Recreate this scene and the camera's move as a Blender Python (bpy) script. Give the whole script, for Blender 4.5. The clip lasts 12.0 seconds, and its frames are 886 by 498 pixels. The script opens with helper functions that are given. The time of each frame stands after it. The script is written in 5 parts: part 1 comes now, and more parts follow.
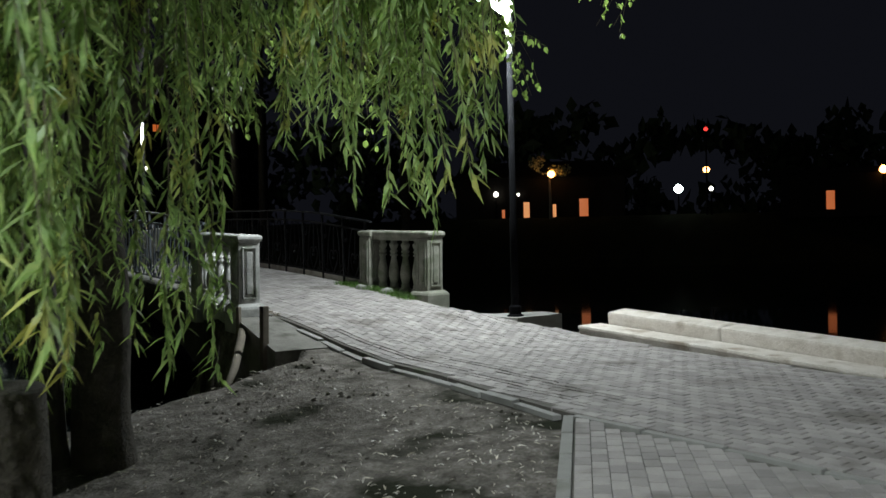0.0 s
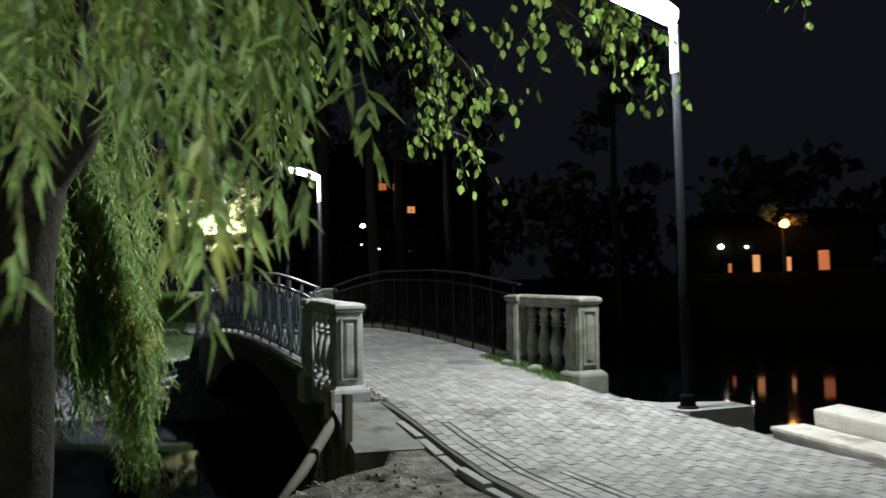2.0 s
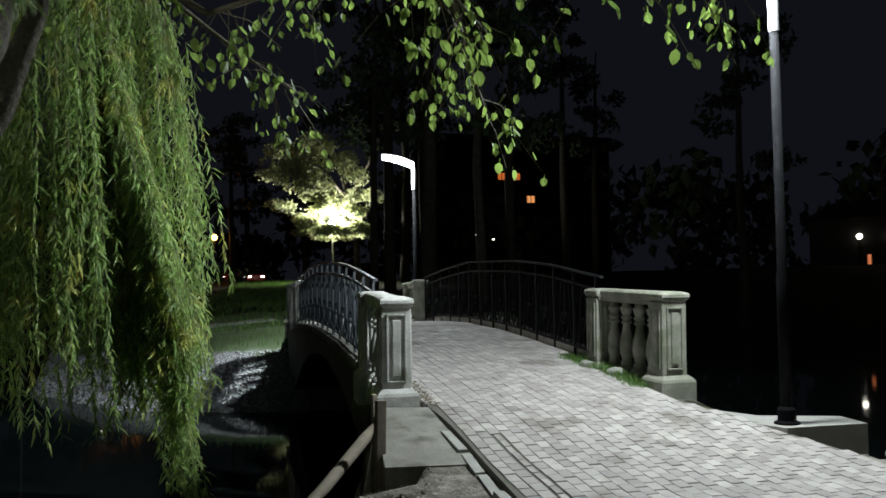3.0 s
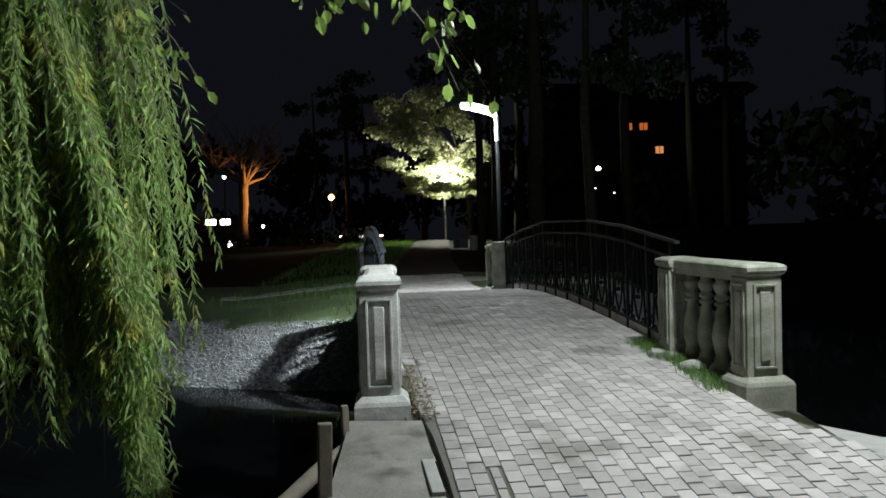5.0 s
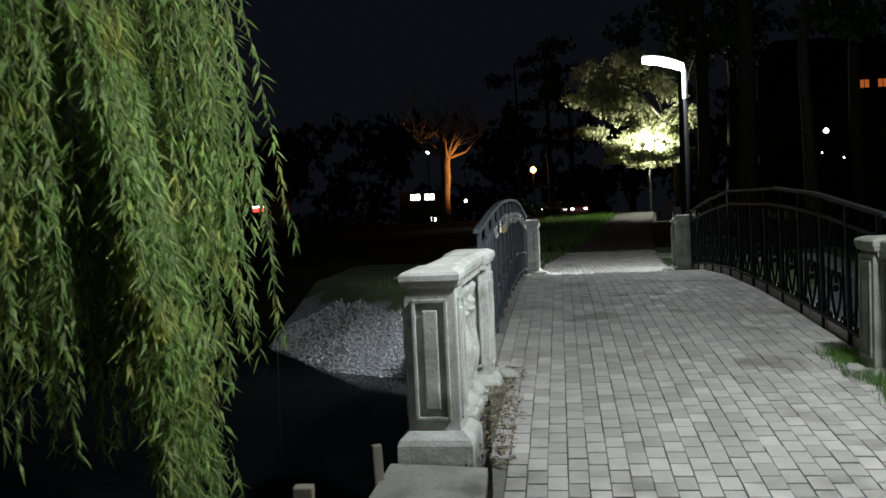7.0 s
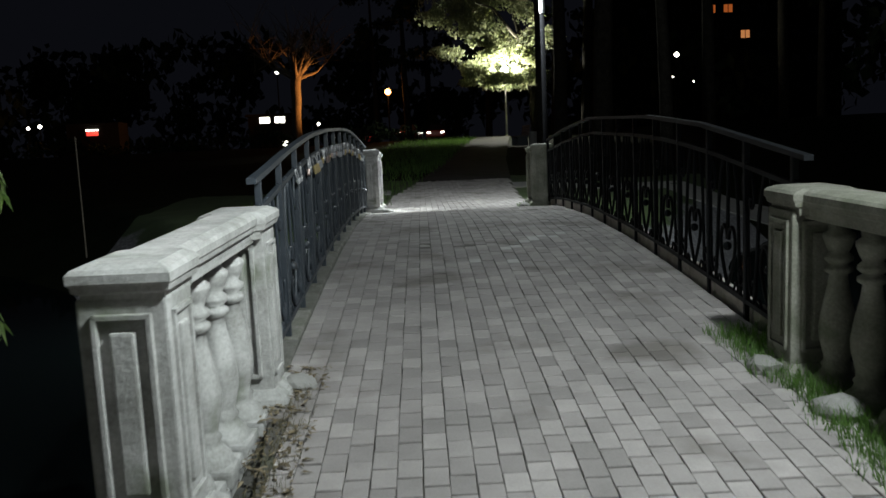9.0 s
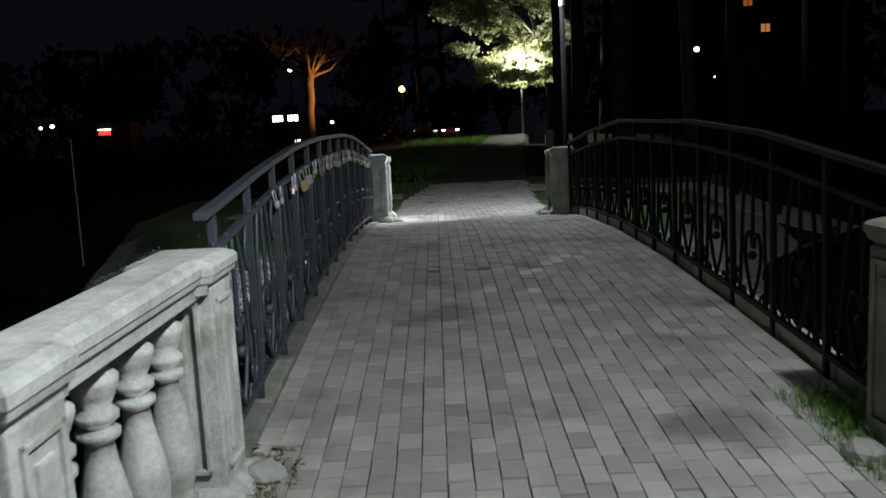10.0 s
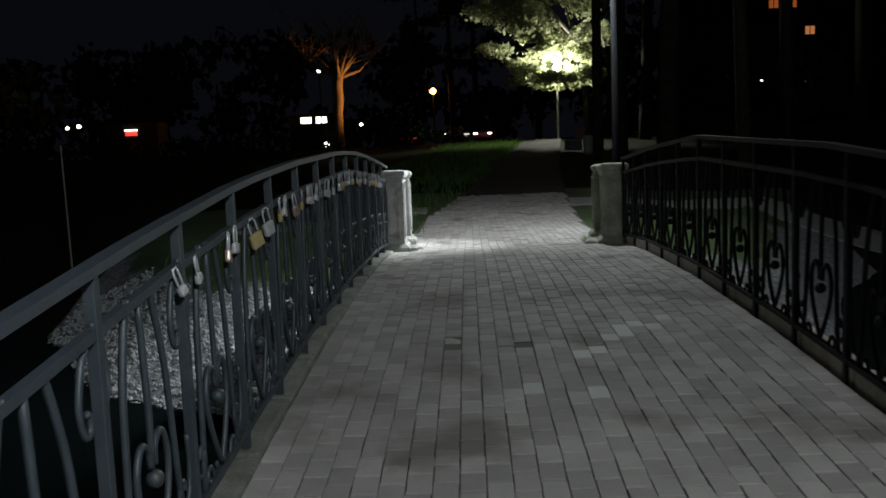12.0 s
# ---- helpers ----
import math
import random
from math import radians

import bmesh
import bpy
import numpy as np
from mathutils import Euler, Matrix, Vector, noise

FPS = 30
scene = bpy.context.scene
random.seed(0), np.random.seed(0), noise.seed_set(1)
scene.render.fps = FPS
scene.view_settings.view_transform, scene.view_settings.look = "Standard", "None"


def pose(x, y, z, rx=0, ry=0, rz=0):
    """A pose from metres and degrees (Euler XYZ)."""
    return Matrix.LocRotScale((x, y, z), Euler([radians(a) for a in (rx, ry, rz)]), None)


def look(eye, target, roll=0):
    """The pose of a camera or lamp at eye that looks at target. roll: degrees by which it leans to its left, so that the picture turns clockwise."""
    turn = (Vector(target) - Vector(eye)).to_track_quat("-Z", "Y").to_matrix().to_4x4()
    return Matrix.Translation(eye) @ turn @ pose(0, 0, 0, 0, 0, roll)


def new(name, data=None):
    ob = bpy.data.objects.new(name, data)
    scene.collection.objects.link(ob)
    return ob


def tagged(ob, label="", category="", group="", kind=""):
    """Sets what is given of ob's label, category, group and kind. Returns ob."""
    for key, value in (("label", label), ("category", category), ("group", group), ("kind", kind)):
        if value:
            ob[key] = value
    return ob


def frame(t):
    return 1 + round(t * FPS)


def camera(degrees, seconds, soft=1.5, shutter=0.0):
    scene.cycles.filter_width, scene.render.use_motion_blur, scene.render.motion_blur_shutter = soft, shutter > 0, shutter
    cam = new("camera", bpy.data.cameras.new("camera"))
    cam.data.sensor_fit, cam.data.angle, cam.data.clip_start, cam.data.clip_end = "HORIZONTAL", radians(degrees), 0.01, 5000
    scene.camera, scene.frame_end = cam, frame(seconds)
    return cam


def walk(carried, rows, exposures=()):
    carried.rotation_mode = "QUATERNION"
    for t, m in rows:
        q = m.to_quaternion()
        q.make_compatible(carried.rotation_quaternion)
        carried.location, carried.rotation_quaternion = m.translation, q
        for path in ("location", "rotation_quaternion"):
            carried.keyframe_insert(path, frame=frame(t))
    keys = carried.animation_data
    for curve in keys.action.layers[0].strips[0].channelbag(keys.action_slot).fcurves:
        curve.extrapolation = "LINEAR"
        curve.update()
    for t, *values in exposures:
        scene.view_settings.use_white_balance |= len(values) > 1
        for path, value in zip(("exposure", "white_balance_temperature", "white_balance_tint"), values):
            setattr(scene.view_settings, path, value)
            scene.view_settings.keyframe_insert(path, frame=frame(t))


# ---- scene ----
cam = camera(52.9, 12.0, soft=1.5, shutter=0.45)
PATH = [
    (0, (-0.647, -1.126, 1.412), (0.566, 0.464, 1.382), -1.4),
    (0.1, (-0.558, -1.060, 1.419), (0.645, 0.537, 1.399), -1.4),
    (0.2, (-0.404, -0.948, 1.431), (0.766, 0.671, 1.442), -1.3),
    (0.5, (-0.008, -0.658, 1.463), (1.09, 1.011, 1.542), -1.2),
    (1, (0.535, -0.376, 1.516), (1.562, 1.338, 1.621), -1.2),
    (1.5, (1.05, -0.047, 1.53), (1.99, 1.716, 1.635), -1.6),
    (2, (1.591, 0.268, 1.549), (2.363, 2.11, 1.652), -1.4),
    (2.5, (2.098, 0.647, 1.57), (2.742, 2.538, 1.67), -1.4),
    (3, (2.621, 1.01, 1.573), (3.128, 2.943, 1.66), -1.0),
    (3.2, (2.774, 1.168, 1.608), (3.256, 3.108, 1.681), -1.1),
    (4.8, (4.041, 2.755, 1.678), (4.292, 4.739, 1.7), -1.7),
    (5, (4.178, 2.931, 1.699), (4.393, 4.92, 1.694), -1.8),
    (5.5, (4.505, 3.393, 1.721), (4.65, 5.388, 1.707), -1.3),
    (6, (4.788, 3.871, 1.729), (4.883, 5.869, 1.718), -0.9),
    (6.5, (4.982, 4.364, 1.726), (4.91, 6.363, 1.707), -1.4),
    (6.7, (5.06, 4.531, 1.708), (4.796, 6.514, 1.686), -2.3),
    (8.3, (5.300, 6.095, 1.793), (5.097, 8.074, 1.584), -2.0),
    (8.5, (5.340, 6.285, 1.783), (5.244, 8.271, 1.570), -2.0),
    (9, (5.397, 6.802, 1.822), (5.438, 8.788, 1.589), -2.5),
    (9.5, (5.453, 7.356, 1.883), (5.485, 9.340, 1.638), -2.7),
    (10, (5.474, 7.876, 1.926), (5.479, 9.862, 1.687), -2.8),
    (10.5, (5.495, 8.375, 1.940), (5.484, 10.361, 1.702), -2.7),
    (11, (5.536, 8.892, 2.002), (5.556, 10.880, 1.789), -2.7),
    (11.2, (5.550, 9.130, 2.024), (5.561, 11.118, 1.798), -2.9),
    (11.5, (5.559, 9.468, 2.050), (5.553, 11.455, 1.824), -2.8),
    (12, (5.538, 10.004, 2.071), (5.474, 11.990, 1.839), -2.3),
]
walk(cam, [(t, look(eye, target, roll)) for t, eye, target, roll in PATH], exposures=[(0.0, 0.12), (0.5, 0.28), (1.5, 0.35), (3.0, 0.35), (5.0, 0.18), (6.5, 0.0), (8.5, -0.3), (12.0, -0.7)])

# ---- night sky, lamp light ----
world = bpy.data.worlds.new("night")
scene.world = world
world.use_nodes = True
world.node_tree.nodes["Background"].inputs[0].default_value = (0.33, 0.36, 0.52, 1)
world.node_tree.nodes["Background"].inputs[1].default_value = 0.012
COOL = (0.875, 0.972, 0.975)
WARM = (1.0, 0.36, 0.08)


def area_lamp(name, eye, target, watts, size, spread, colour):
    data = bpy.data.lights.new(name, "AREA")
    data.shape, data.size, data.size_y, data.energy, data.color, data.spread = "RECTANGLE", size[0], size[1], watts, colour, radians(spread)
    ob = new(name, data)
    ob.matrix_world = look(eye, target)
    return ob


def point_lamp(name, eye, watts, radius, colour):
    data = bpy.data.lights.new(name, "POINT")
    data.energy, data.shadow_soft_size, data.color = watts, radius, colour
    ob = new(name, data)
    ob.location = eye
    return ob


LAMP_A, LAMP_B, LAMP_C = (7.88, 8.38, 0.23), (7.72, 23.3, 0.45), (11.1, 62.6, 2.1)
# LAMP_D: added out of view behind the start, assumed from lit soil and leaves
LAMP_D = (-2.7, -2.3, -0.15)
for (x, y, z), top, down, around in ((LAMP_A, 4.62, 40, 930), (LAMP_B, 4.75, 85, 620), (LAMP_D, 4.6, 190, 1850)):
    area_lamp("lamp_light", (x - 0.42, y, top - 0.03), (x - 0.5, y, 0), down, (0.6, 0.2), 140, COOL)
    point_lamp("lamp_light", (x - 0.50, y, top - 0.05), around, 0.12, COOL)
# beams added at both tipped bridge lamp heads, westward over water, brightening willow and gravel
area_lamp("lamp_light", (LAMP_A[0] - 0.6, LAMP_A[1], 4.56), (1.0, 12.5, 1.4), 60, (0.4, 0.16), 62, COOL)
area_lamp("lamp_light", (LAMP_B[0] - 0.6, LAMP_B[1], 4.68), (2.9, 20.7, -0.5), 85, (0.4, 0.16), 50, COOL)
point_lamp("lamp_light", (10.78, 61.4, 6.15), 3600, 0.15, (1.0, 1.0, 0.84))
# spot added at the orange lamp, aimed to brighten the bare tree
spot = bpy.data.lights.new("lamp_light", "SPOT")
spot.energy, spot.color, spot.shadow_soft_size, spot.spot_size, spot.spot_blend = 15000, WARM, 0.2, radians(56), 0.9
new("lamp_light", spot).matrix_world = look((2.7, 79.3, 6.2), (-4.5, 80.0, 6.6))
point_lamp("lamp_light", (3.0, 79.7, 6.2), 500, 0.2, WARM)
point_lamp("lamp_light", (43.2, 43.4, 5.6), 14, 0.2, WARM)


# ---- materials ----
def material(name, colours, scale=6.0, rough=(0.7, 0.9), bump=0.3, fine=60.0, metal=0.0, vary=0.0, stain=None, translucent=0.0, detail=6.0, deep=0.01):
    """Principled surface: two scales of noise for colour and roughness, bump from both, a shade that differs piece by piece."""
    m = bpy.data.materials.new(name)
    m.use_nodes = True
    n, link = m.node_tree.nodes, m.node_tree.links.new
    p = n["Principled BSDF"]
    co = n.new("ShaderNodeNewGeometry")
    broad, grain = n.new("ShaderNodeTexNoise"), n.new("ShaderNodeTexNoise")
    for tex, sc, de in ((broad, scale, detail), (grain, fine, 4.0)):
        tex.inputs["Scale"].default_value, tex.inputs["Detail"].default_value, tex.inputs["Roughness"].default_value = sc, de, 0.62
        link(co.outputs["Position"], tex.inputs["Vector"])
    ramp = n.new("ShaderNodeValToRGB")
    while len(ramp.color_ramp.elements) < len(colours):
        ramp.color_ramp.elements.new(0.5)
    for k, c in enumerate(colours):
        e = ramp.color_ramp.elements[k]
        e.position, e.color = 0.3 + 0.4 * k / max(1, len(colours) - 1), (*c, 1)
    mixed = n.new("ShaderNodeMix")
    mixed.data_type = "FLOAT"
    mixed.inputs[0].default_value = 0.35
    link(broad.outputs[0], mixed.inputs[2])
    link(grain.outputs[0], mixed.inputs[3])
    link(mixed.outputs[0], ramp.inputs[0])
    colour = ramp.outputs[0]
    if stain:
        tex = n.new("ShaderNodeTexNoise")
        tex.inputs["Scale"].default_value, tex.inputs["Detail"].default_value = stain[1], 5.0
        link(co.outputs["Position"], tex.inputs["Vector"])
        edge = n.new("ShaderNodeMapRange")
        edge.inputs[1].default_value, edge.inputs[2].default_value = stain[2], stain[2] + 0.12
        link(tex.outputs[0], edge.inputs[0])
        mix = n.new("ShaderNodeMix")
        mix.data_type = "RGBA"
        link(edge.outputs[0], mix.inputs[0])
        link(colour, mix.inputs[6])
        mix.inputs[7].default_value = (*stain[0], 1)
        colour = mix.outputs[2]
    if vary:
        info, isle = n.new("ShaderNodeObjectInfo"), n.new("ShaderNodeNewGeometry")
        add, wrap = n.new("ShaderNodeMath"), n.new("ShaderNodeMath")
        add.operation, wrap.operation = "ADD", "FRACT"
        link(info.outputs["Random"], add.inputs[0])
        link(isle.outputs["Random Per Island"], add.inputs[1])
        link(add.outputs[0], wrap.inputs[0])
        span = n.new("ShaderNodeMapRange")
        span.inputs[3].default_value, span.inputs[4].default_value = 1 - vary, 1 + vary
        link(wrap.outputs[0], span.inputs[0])
        hsv = n.new("ShaderNodeHueSaturation")
        link(span.outputs[0], hsv.inputs["Value"])
        link(colour, hsv.inputs["Color"])
        colour = hsv.outputs[0]
    link(colour, p.inputs["Base Color"])
    rr = n.new("ShaderNodeMapRange")
    rr.inputs[3].default_value, rr.inputs[4].default_value = rough
    link(mixed.outputs[0], rr.inputs[0])
    link(rr.outputs[0], p.inputs["Roughness"])
    p.inputs["Metallic"].default_value = metal
    if bump:
        b = n.new("ShaderNodeBump")
        b.inputs["Strength"].default_value, b.inputs["Distance"].default_value = bump, deep
        link(mixed.outputs[0], b.inputs["Height"])
        link(b.outputs[0], p.inputs["Normal"])
    if translucent:
        t, mix = n.new("ShaderNodeBsdfTranslucent"), n.new("ShaderNodeMixShader")
        hsv = n.new("ShaderNodeHueSaturation")
        hsv.inputs["Saturation"].default_value, hsv.inputs["Value"].default_value = 1.05, 2.4
        link(colour, hsv.inputs["Color"])
        link(hsv.outputs[0], t.inputs["Color"])
        mix.inputs[0].default_value = translucent
        link(p.outputs[0], mix.inputs[1])
        link(t.outputs[0], mix.inputs[2])
        link(mix.outputs[0], n["Material Output"].inputs[0])
    return m


def glowing(name, colour, strength):
    m = bpy.data.materials.new(name)
    m.use_nodes = True
    p = m.node_tree.nodes["Principled BSDF"]
    p.inputs["Base Color"].default_value = (0.8, 0.8, 0.8, 1)
    p.inputs["Emission Color"].default_value = (*colour, 1)
    p.inputs["Emission Strength"].default_value = strength
    return m


PAVER = material("paver", ((0.25, 0.235, 0.225), (0.33, 0.305, 0.295), (0.40, 0.37, 0.36)), 3.0, (0.75, 0.95), 0.7, 90, vary=0.2, stain=((0.19, 0.172, 0.158), 1.4, 0.57))
PALEPAVER = material("pale_paver", ((0.40, 0.39, 0.38), (0.50, 0.49, 0.48)), 5.0, (0.6, 0.85), 0.6, 90, vary=0.1)
# path beyond the bridge, darkened in colour for its unlit stretch
DIMMED_ASPHALT = material("asphalt", ((0.025, 0.025, 0.025), (0.042, 0.041, 0.04), (0.062, 0.06, 0.058)), 1.5, (0.85, 1.0), 0.5, 60, stain=((0.03, 0.032, 0.024), 0.7, 0.57))
JOINT = material("joint_sand", ((0.085, 0.078, 0.068), (0.14, 0.13, 0.114)), 20, (0.9, 1.0), 0.4, 200, stain=((0.05, 0.07, 0.03), 1.5, 0.6))
CONCRETE = material("concrete", ((0.21, 0.21, 0.188), (0.395, 0.39, 0.375), (0.58, 0.575, 0.56)), 5.0, (0.65, 0.95), 0.9, 55, stain=((0.19, 0.205, 0.16), 3.4, 0.58))
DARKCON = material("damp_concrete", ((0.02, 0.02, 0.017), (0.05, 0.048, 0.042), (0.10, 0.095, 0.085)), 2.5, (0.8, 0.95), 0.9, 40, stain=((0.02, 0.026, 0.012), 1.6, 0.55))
SLAB = material("worn_slab", ((0.12, 0.112, 0.098), (0.20, 0.19, 0.17), (0.28, 0.27, 0.25)), 4.0, (0.8, 0.95), 0.8, 60, stain=((0.09, 0.085, 0.07), 2.4, 0.56))
MOSSCON = material("mossy_concrete", ((0.10, 0.11, 0.075), (0.205, 0.205, 0.165), (0.36, 0.355, 0.31)), 4.0, (0.75, 0.95), 0.8, 70, stain=((0.075, 0.095, 0.045), 2.2, 0.56))
KERB = material("kerb_concrete", ((0.22, 0.215, 0.20), (0.33, 0.325, 0.31)), 5.0, (0.75, 0.95), 0.5, 90, vary=0.12, stain=((0.2, 0.2, 0.17), 2.5, 0.6))
MOSSKERB = material("mossy_kerb", ((0.08, 0.085, 0.06), (0.17, 0.168, 0.145), (0.29, 0.285, 0.265)), 7, (0.85, 1.0), 0.8, 60, vary=0.25, deep=0.02)
WHITESTONE = material("pale_stone", ((0.46, 0.41, 0.355), (0.63, 0.575, 0.52), (0.74, 0.69, 0.64)), 4.5, (0.75, 0.95), 1.0, 40, stain=((0.36, 0.30, 0.24), 2.6, 0.57), deep=0.03)
SOIL = material("soil", ((0.045, 0.04, 0.034), (0.18, 0.163, 0.145), (0.38, 0.355, 0.33)), 6.0, (0.9, 1.0), 1.0, 34, stain=((0.022, 0.024, 0.014), 1.3, 0.53), deep=0.06)
# park ground darkened in colour where no lamp should reach
NIGHT_GROUND = material("far_park_ground", ((0.006, 0.008, 0.004), (0.014, 0.018, 0.009)), 0.6, (0.9, 1.0), 0.5, 12)
# walls and roofs near black, unlit night put into the colour
NIGHTWALL = material("dark_wall", ((0.006, 0.0055, 0.005), (0.012, 0.011, 0.01)), 0.8, (0.85, 0.95), 0.2, 12)
GRAVEL = material("gravel_bed", ((0.26, 0.26, 0.27), (0.34, 0.345, 0.36), (0.42, 0.425, 0.44)), 14, (0.8, 1.0), 1.0, 60)
GRASS = material("grass_blade", ((0.05, 0.11, 0.02), (0.09, 0.17, 0.035)), 9, (0.5, 0.7), 0.0, 60, vary=0.3, translucent=0.3)
DRYWEED = material("dry_weed", ((0.07, 0.065, 0.03), (0.14, 0.12, 0.06)), 9, (0.6, 0.8), 0.0, 60, vary=0.3)
BARK = material("bark", ((0.03, 0.027, 0.02), (0.075, 0.065, 0.05), (0.12, 0.105, 0.085)), 7, (0.85, 1.0), 1.0, 38, deep=0.06)
# bark of the far trees, a darker copy with unlit night in it
NIGHTBARK = material("dark_bark", ((0.010, 0.009, 0.007), (0.022, 0.02, 0.016), (0.04, 0.036, 0.03)), 5, (0.9, 1.0), 1.0, 24, deep=0.06)
TWIG = material("twig", ((0.07, 0.06, 0.035), (0.13, 0.11, 0.07)), 20, (0.7, 0.9), 0.2, 90)
WILLOW = material("willow_leaf", ((0.095, 0.155, 0.055), (0.16, 0.23, 0.075), (0.25, 0.29, 0.095)), 5, (0.42, 0.62), 0.0, 40, vary=0.35, translucent=0.5, stain=((0.29, 0.28, 0.08), 2.4, 0.56))
ROUNDLEAF = material("round_leaf", ((0.10, 0.15, 0.04), (0.16, 0.22, 0.06)), 7, (0.35, 0.55), 0.0, 60, vary=0.25, translucent=0.5)
FARLEAF = material("far_leaf", ((0.13, 0.145, 0.085), (0.23, 0.24, 0.14)), 1.2, (0.5, 0.7), 0.0, 20, vary=0.3, translucent=0.45)
# leaves of far trees and shrubs, near black to stand for no light
NIGHTLEAF = material("conifer_leaf", ((0.01, 0.016, 0.009), (0.022, 0.032, 0.016)), 1.0, (0.6, 0.8), 0.0, 20, vary=0.2)
IRON = material("painted_iron", ((0.022, 0.028, 0.036), (0.042, 0.051, 0.062)), 12, (0.38, 0.6), 0.35, 120, stain=((0.05, 0.04, 0.03), 6, 0.66))
# same iron in a darker copy: the east railing's shade in its colour
SHADEDIRON = material("black_painted_iron", ((0.004, 0.005, 0.006), (0.010, 0.012, 0.015)), 12, (0.5, 0.75), 0.35, 120, stain=((0.03, 0.022, 0.016), 6, 0.66))
POLE = material("lamp_pole_paint", ((0.002, 0.002, 0.0025), (0.005, 0.005, 0.006)), 8, (0.85, 0.95), 0.1, 80)
PALEPAINT = material("lamp_head_paint", ((0.62, 0.62, 0.62), (0.72, 0.72, 0.72)), 8, (0.35, 0.5), 0.05, 80)
WOOD = material("weathered_wood", ((0.12, 0.10, 0.075), (0.22, 0.19, 0.15)), 9, (0.75, 0.95), 0.6, 70)
BRASS = material("padlock_brass", ((0.5, 0.38, 0.18), (0.65, 0.52, 0.28)), 20, (0.25, 0.4), 0.05, 90, metal=0.35)
STEEL = material("padlock_steel", ((0.55, 0.56, 0.58), (0.72, 0.72, 0.74)), 20, (0.15, 0.3), 0.05, 90, metal=0.4)
PINKLOCK = material("padlock_pink", ((0.40, 0.30, 0.27), (0.5, 0.38, 0.34)), 20, (0.3, 0.45), 0.05, 90, metal=0.5)
# palest tone near white, for glints on the dry leaves
DRYLEAF = material("dry_leaf", ((0.2, 0.17, 0.1), (0.55, 0.5, 0.42), (0.8, 0.78, 0.74)), 12, (0.3, 0.5), 0.1, 60, vary=0.35)
BROWNLEAF = material("brown_leaf", ((0.06, 0.045, 0.025), (0.15, 0.115, 0.065), (0.3, 0.25, 0.17)), 14, (0.5, 0.8), 0.1, 60, vary=0.4)
CARPAINT = material("car_paint", ((0.15, 0.02, 0.02), (0.2, 0.03, 0.03)), 2.0, (0.2, 0.3), 0.0, 40)
RUBBER = material("rubber", ((0.015, 0.015, 0.015), (0.03, 0.03, 0.03)), 8, (0.7, 0.9), 0.1, 50)
for _m in (POLE, NIGHTWALL, NIGHT_GROUND, NIGHTLEAF, NIGHTBARK, SOIL):
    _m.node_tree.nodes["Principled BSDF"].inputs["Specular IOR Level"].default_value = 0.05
SHADEDIRON.node_tree.nodes["Principled BSDF"].inputs["Specular IOR Level"].default_value = 0.25
DIMMED_ASPHALT.node_tree.nodes["Principled BSDF"].inputs["Specular IOR Level"].default_value = 0.15
LIT = glowing("lamp_diffuser", (0.93, 0.98, 1.0), 22)
LIT_FAR = glowing("far_lamp_white", (1.0, 0.95, 0.82), 9)
LIT_COOL = glowing("far_lamp_cool", (0.8, 1.0, 0.9), 9)
LIT_WARM = glowing("far_lamp_orange", (1.0, 0.42, 0.10), 11)
LIT_RED = glowing("far_lamp_red", (1.0, 0.04, 0.03), 1.6)
WIN_WARM = glowing("window_orange", (1.0, 0.22, 0.03), 0.38)
WIN_PALE = glowing("window_pale", (1.0, 0.38, 0.12), 0.6)
GLASS = material("dark_pane", ((0.01, 0.01, 0.012), (0.015, 0.015, 0.018)), 2.0, (0.08, 0.15), 0.0, 20)

SHORE = material("shore", ((0.02, 0.035, 0.01), (0.04, 0.065, 0.02), (0.06, 0.085, 0.03)), 1.5, (0.85, 1.0), 1.0, 35)
_n, _link = SHORE.node_tree.nodes, SHORE.node_tree.links.new
_geo, _xyz, _soft, _add, _edge, _stones, _grey, _mix = (_n.new("ShaderNode" + k) for k in ("NewGeometry", "SeparateXYZ", "TexNoise", "Math", "MapRange", "TexVoronoi", "ValToRGB", "Mix"))
_soft.inputs["Scale"].default_value, _soft.inputs["Detail"].default_value, _stones.inputs["Scale"].default_value = 0.9, 6.0, 11.0
_link(_geo.outputs["Position"], _xyz.inputs[0])
for _k in (_soft, _stones):
    _link(_geo.outputs["Position"], _k.inputs["Vector"])
_add.operation = "MULTIPLY_ADD"
_add.inputs[1].default_value = -0.9
_link(_soft.outputs[0], _add.inputs[0])
_link(_xyz.outputs[2], _add.inputs[2])
_edge.inputs[1].default_value, _edge.inputs[2].default_value, _edge.inputs[3].default_value, _edge.inputs[4].default_value = -0.46, -0.34, 1.0, 0.0
_link(_add.outputs[0], _edge.inputs[0])
_grey.color_ramp.elements[0].color, _grey.color_ramp.elements[1].color = (0.32, 0.325, 0.34, 1), (0.13, 0.13, 0.14, 1)
_grey.color_ramp.elements[1].position = 0.6
_link(_stones.outputs["Distance"], _grey.inputs[0])
_mix.data_type = "RGBA"
_p = _n["Principled BSDF"]
_link(_edge.outputs[0], _mix.inputs[0])
_link(_p.inputs["Base Color"].links[0].from_socket, _mix.inputs[6])
_link(_grey.outputs[0], _mix.inputs[7])
_link(_mix.outputs[2], _p.inputs["Base Color"])

WATER = bpy.data.materials.new("lake_water")
WATER.use_nodes = True
_n = WATER.node_tree.nodes
_n["Principled BSDF"].inputs["Base Color"].default_value = (0.004, 0.006, 0.006, 1)
_n["Principled BSDF"].inputs["Roughness"].default_value = 0.04
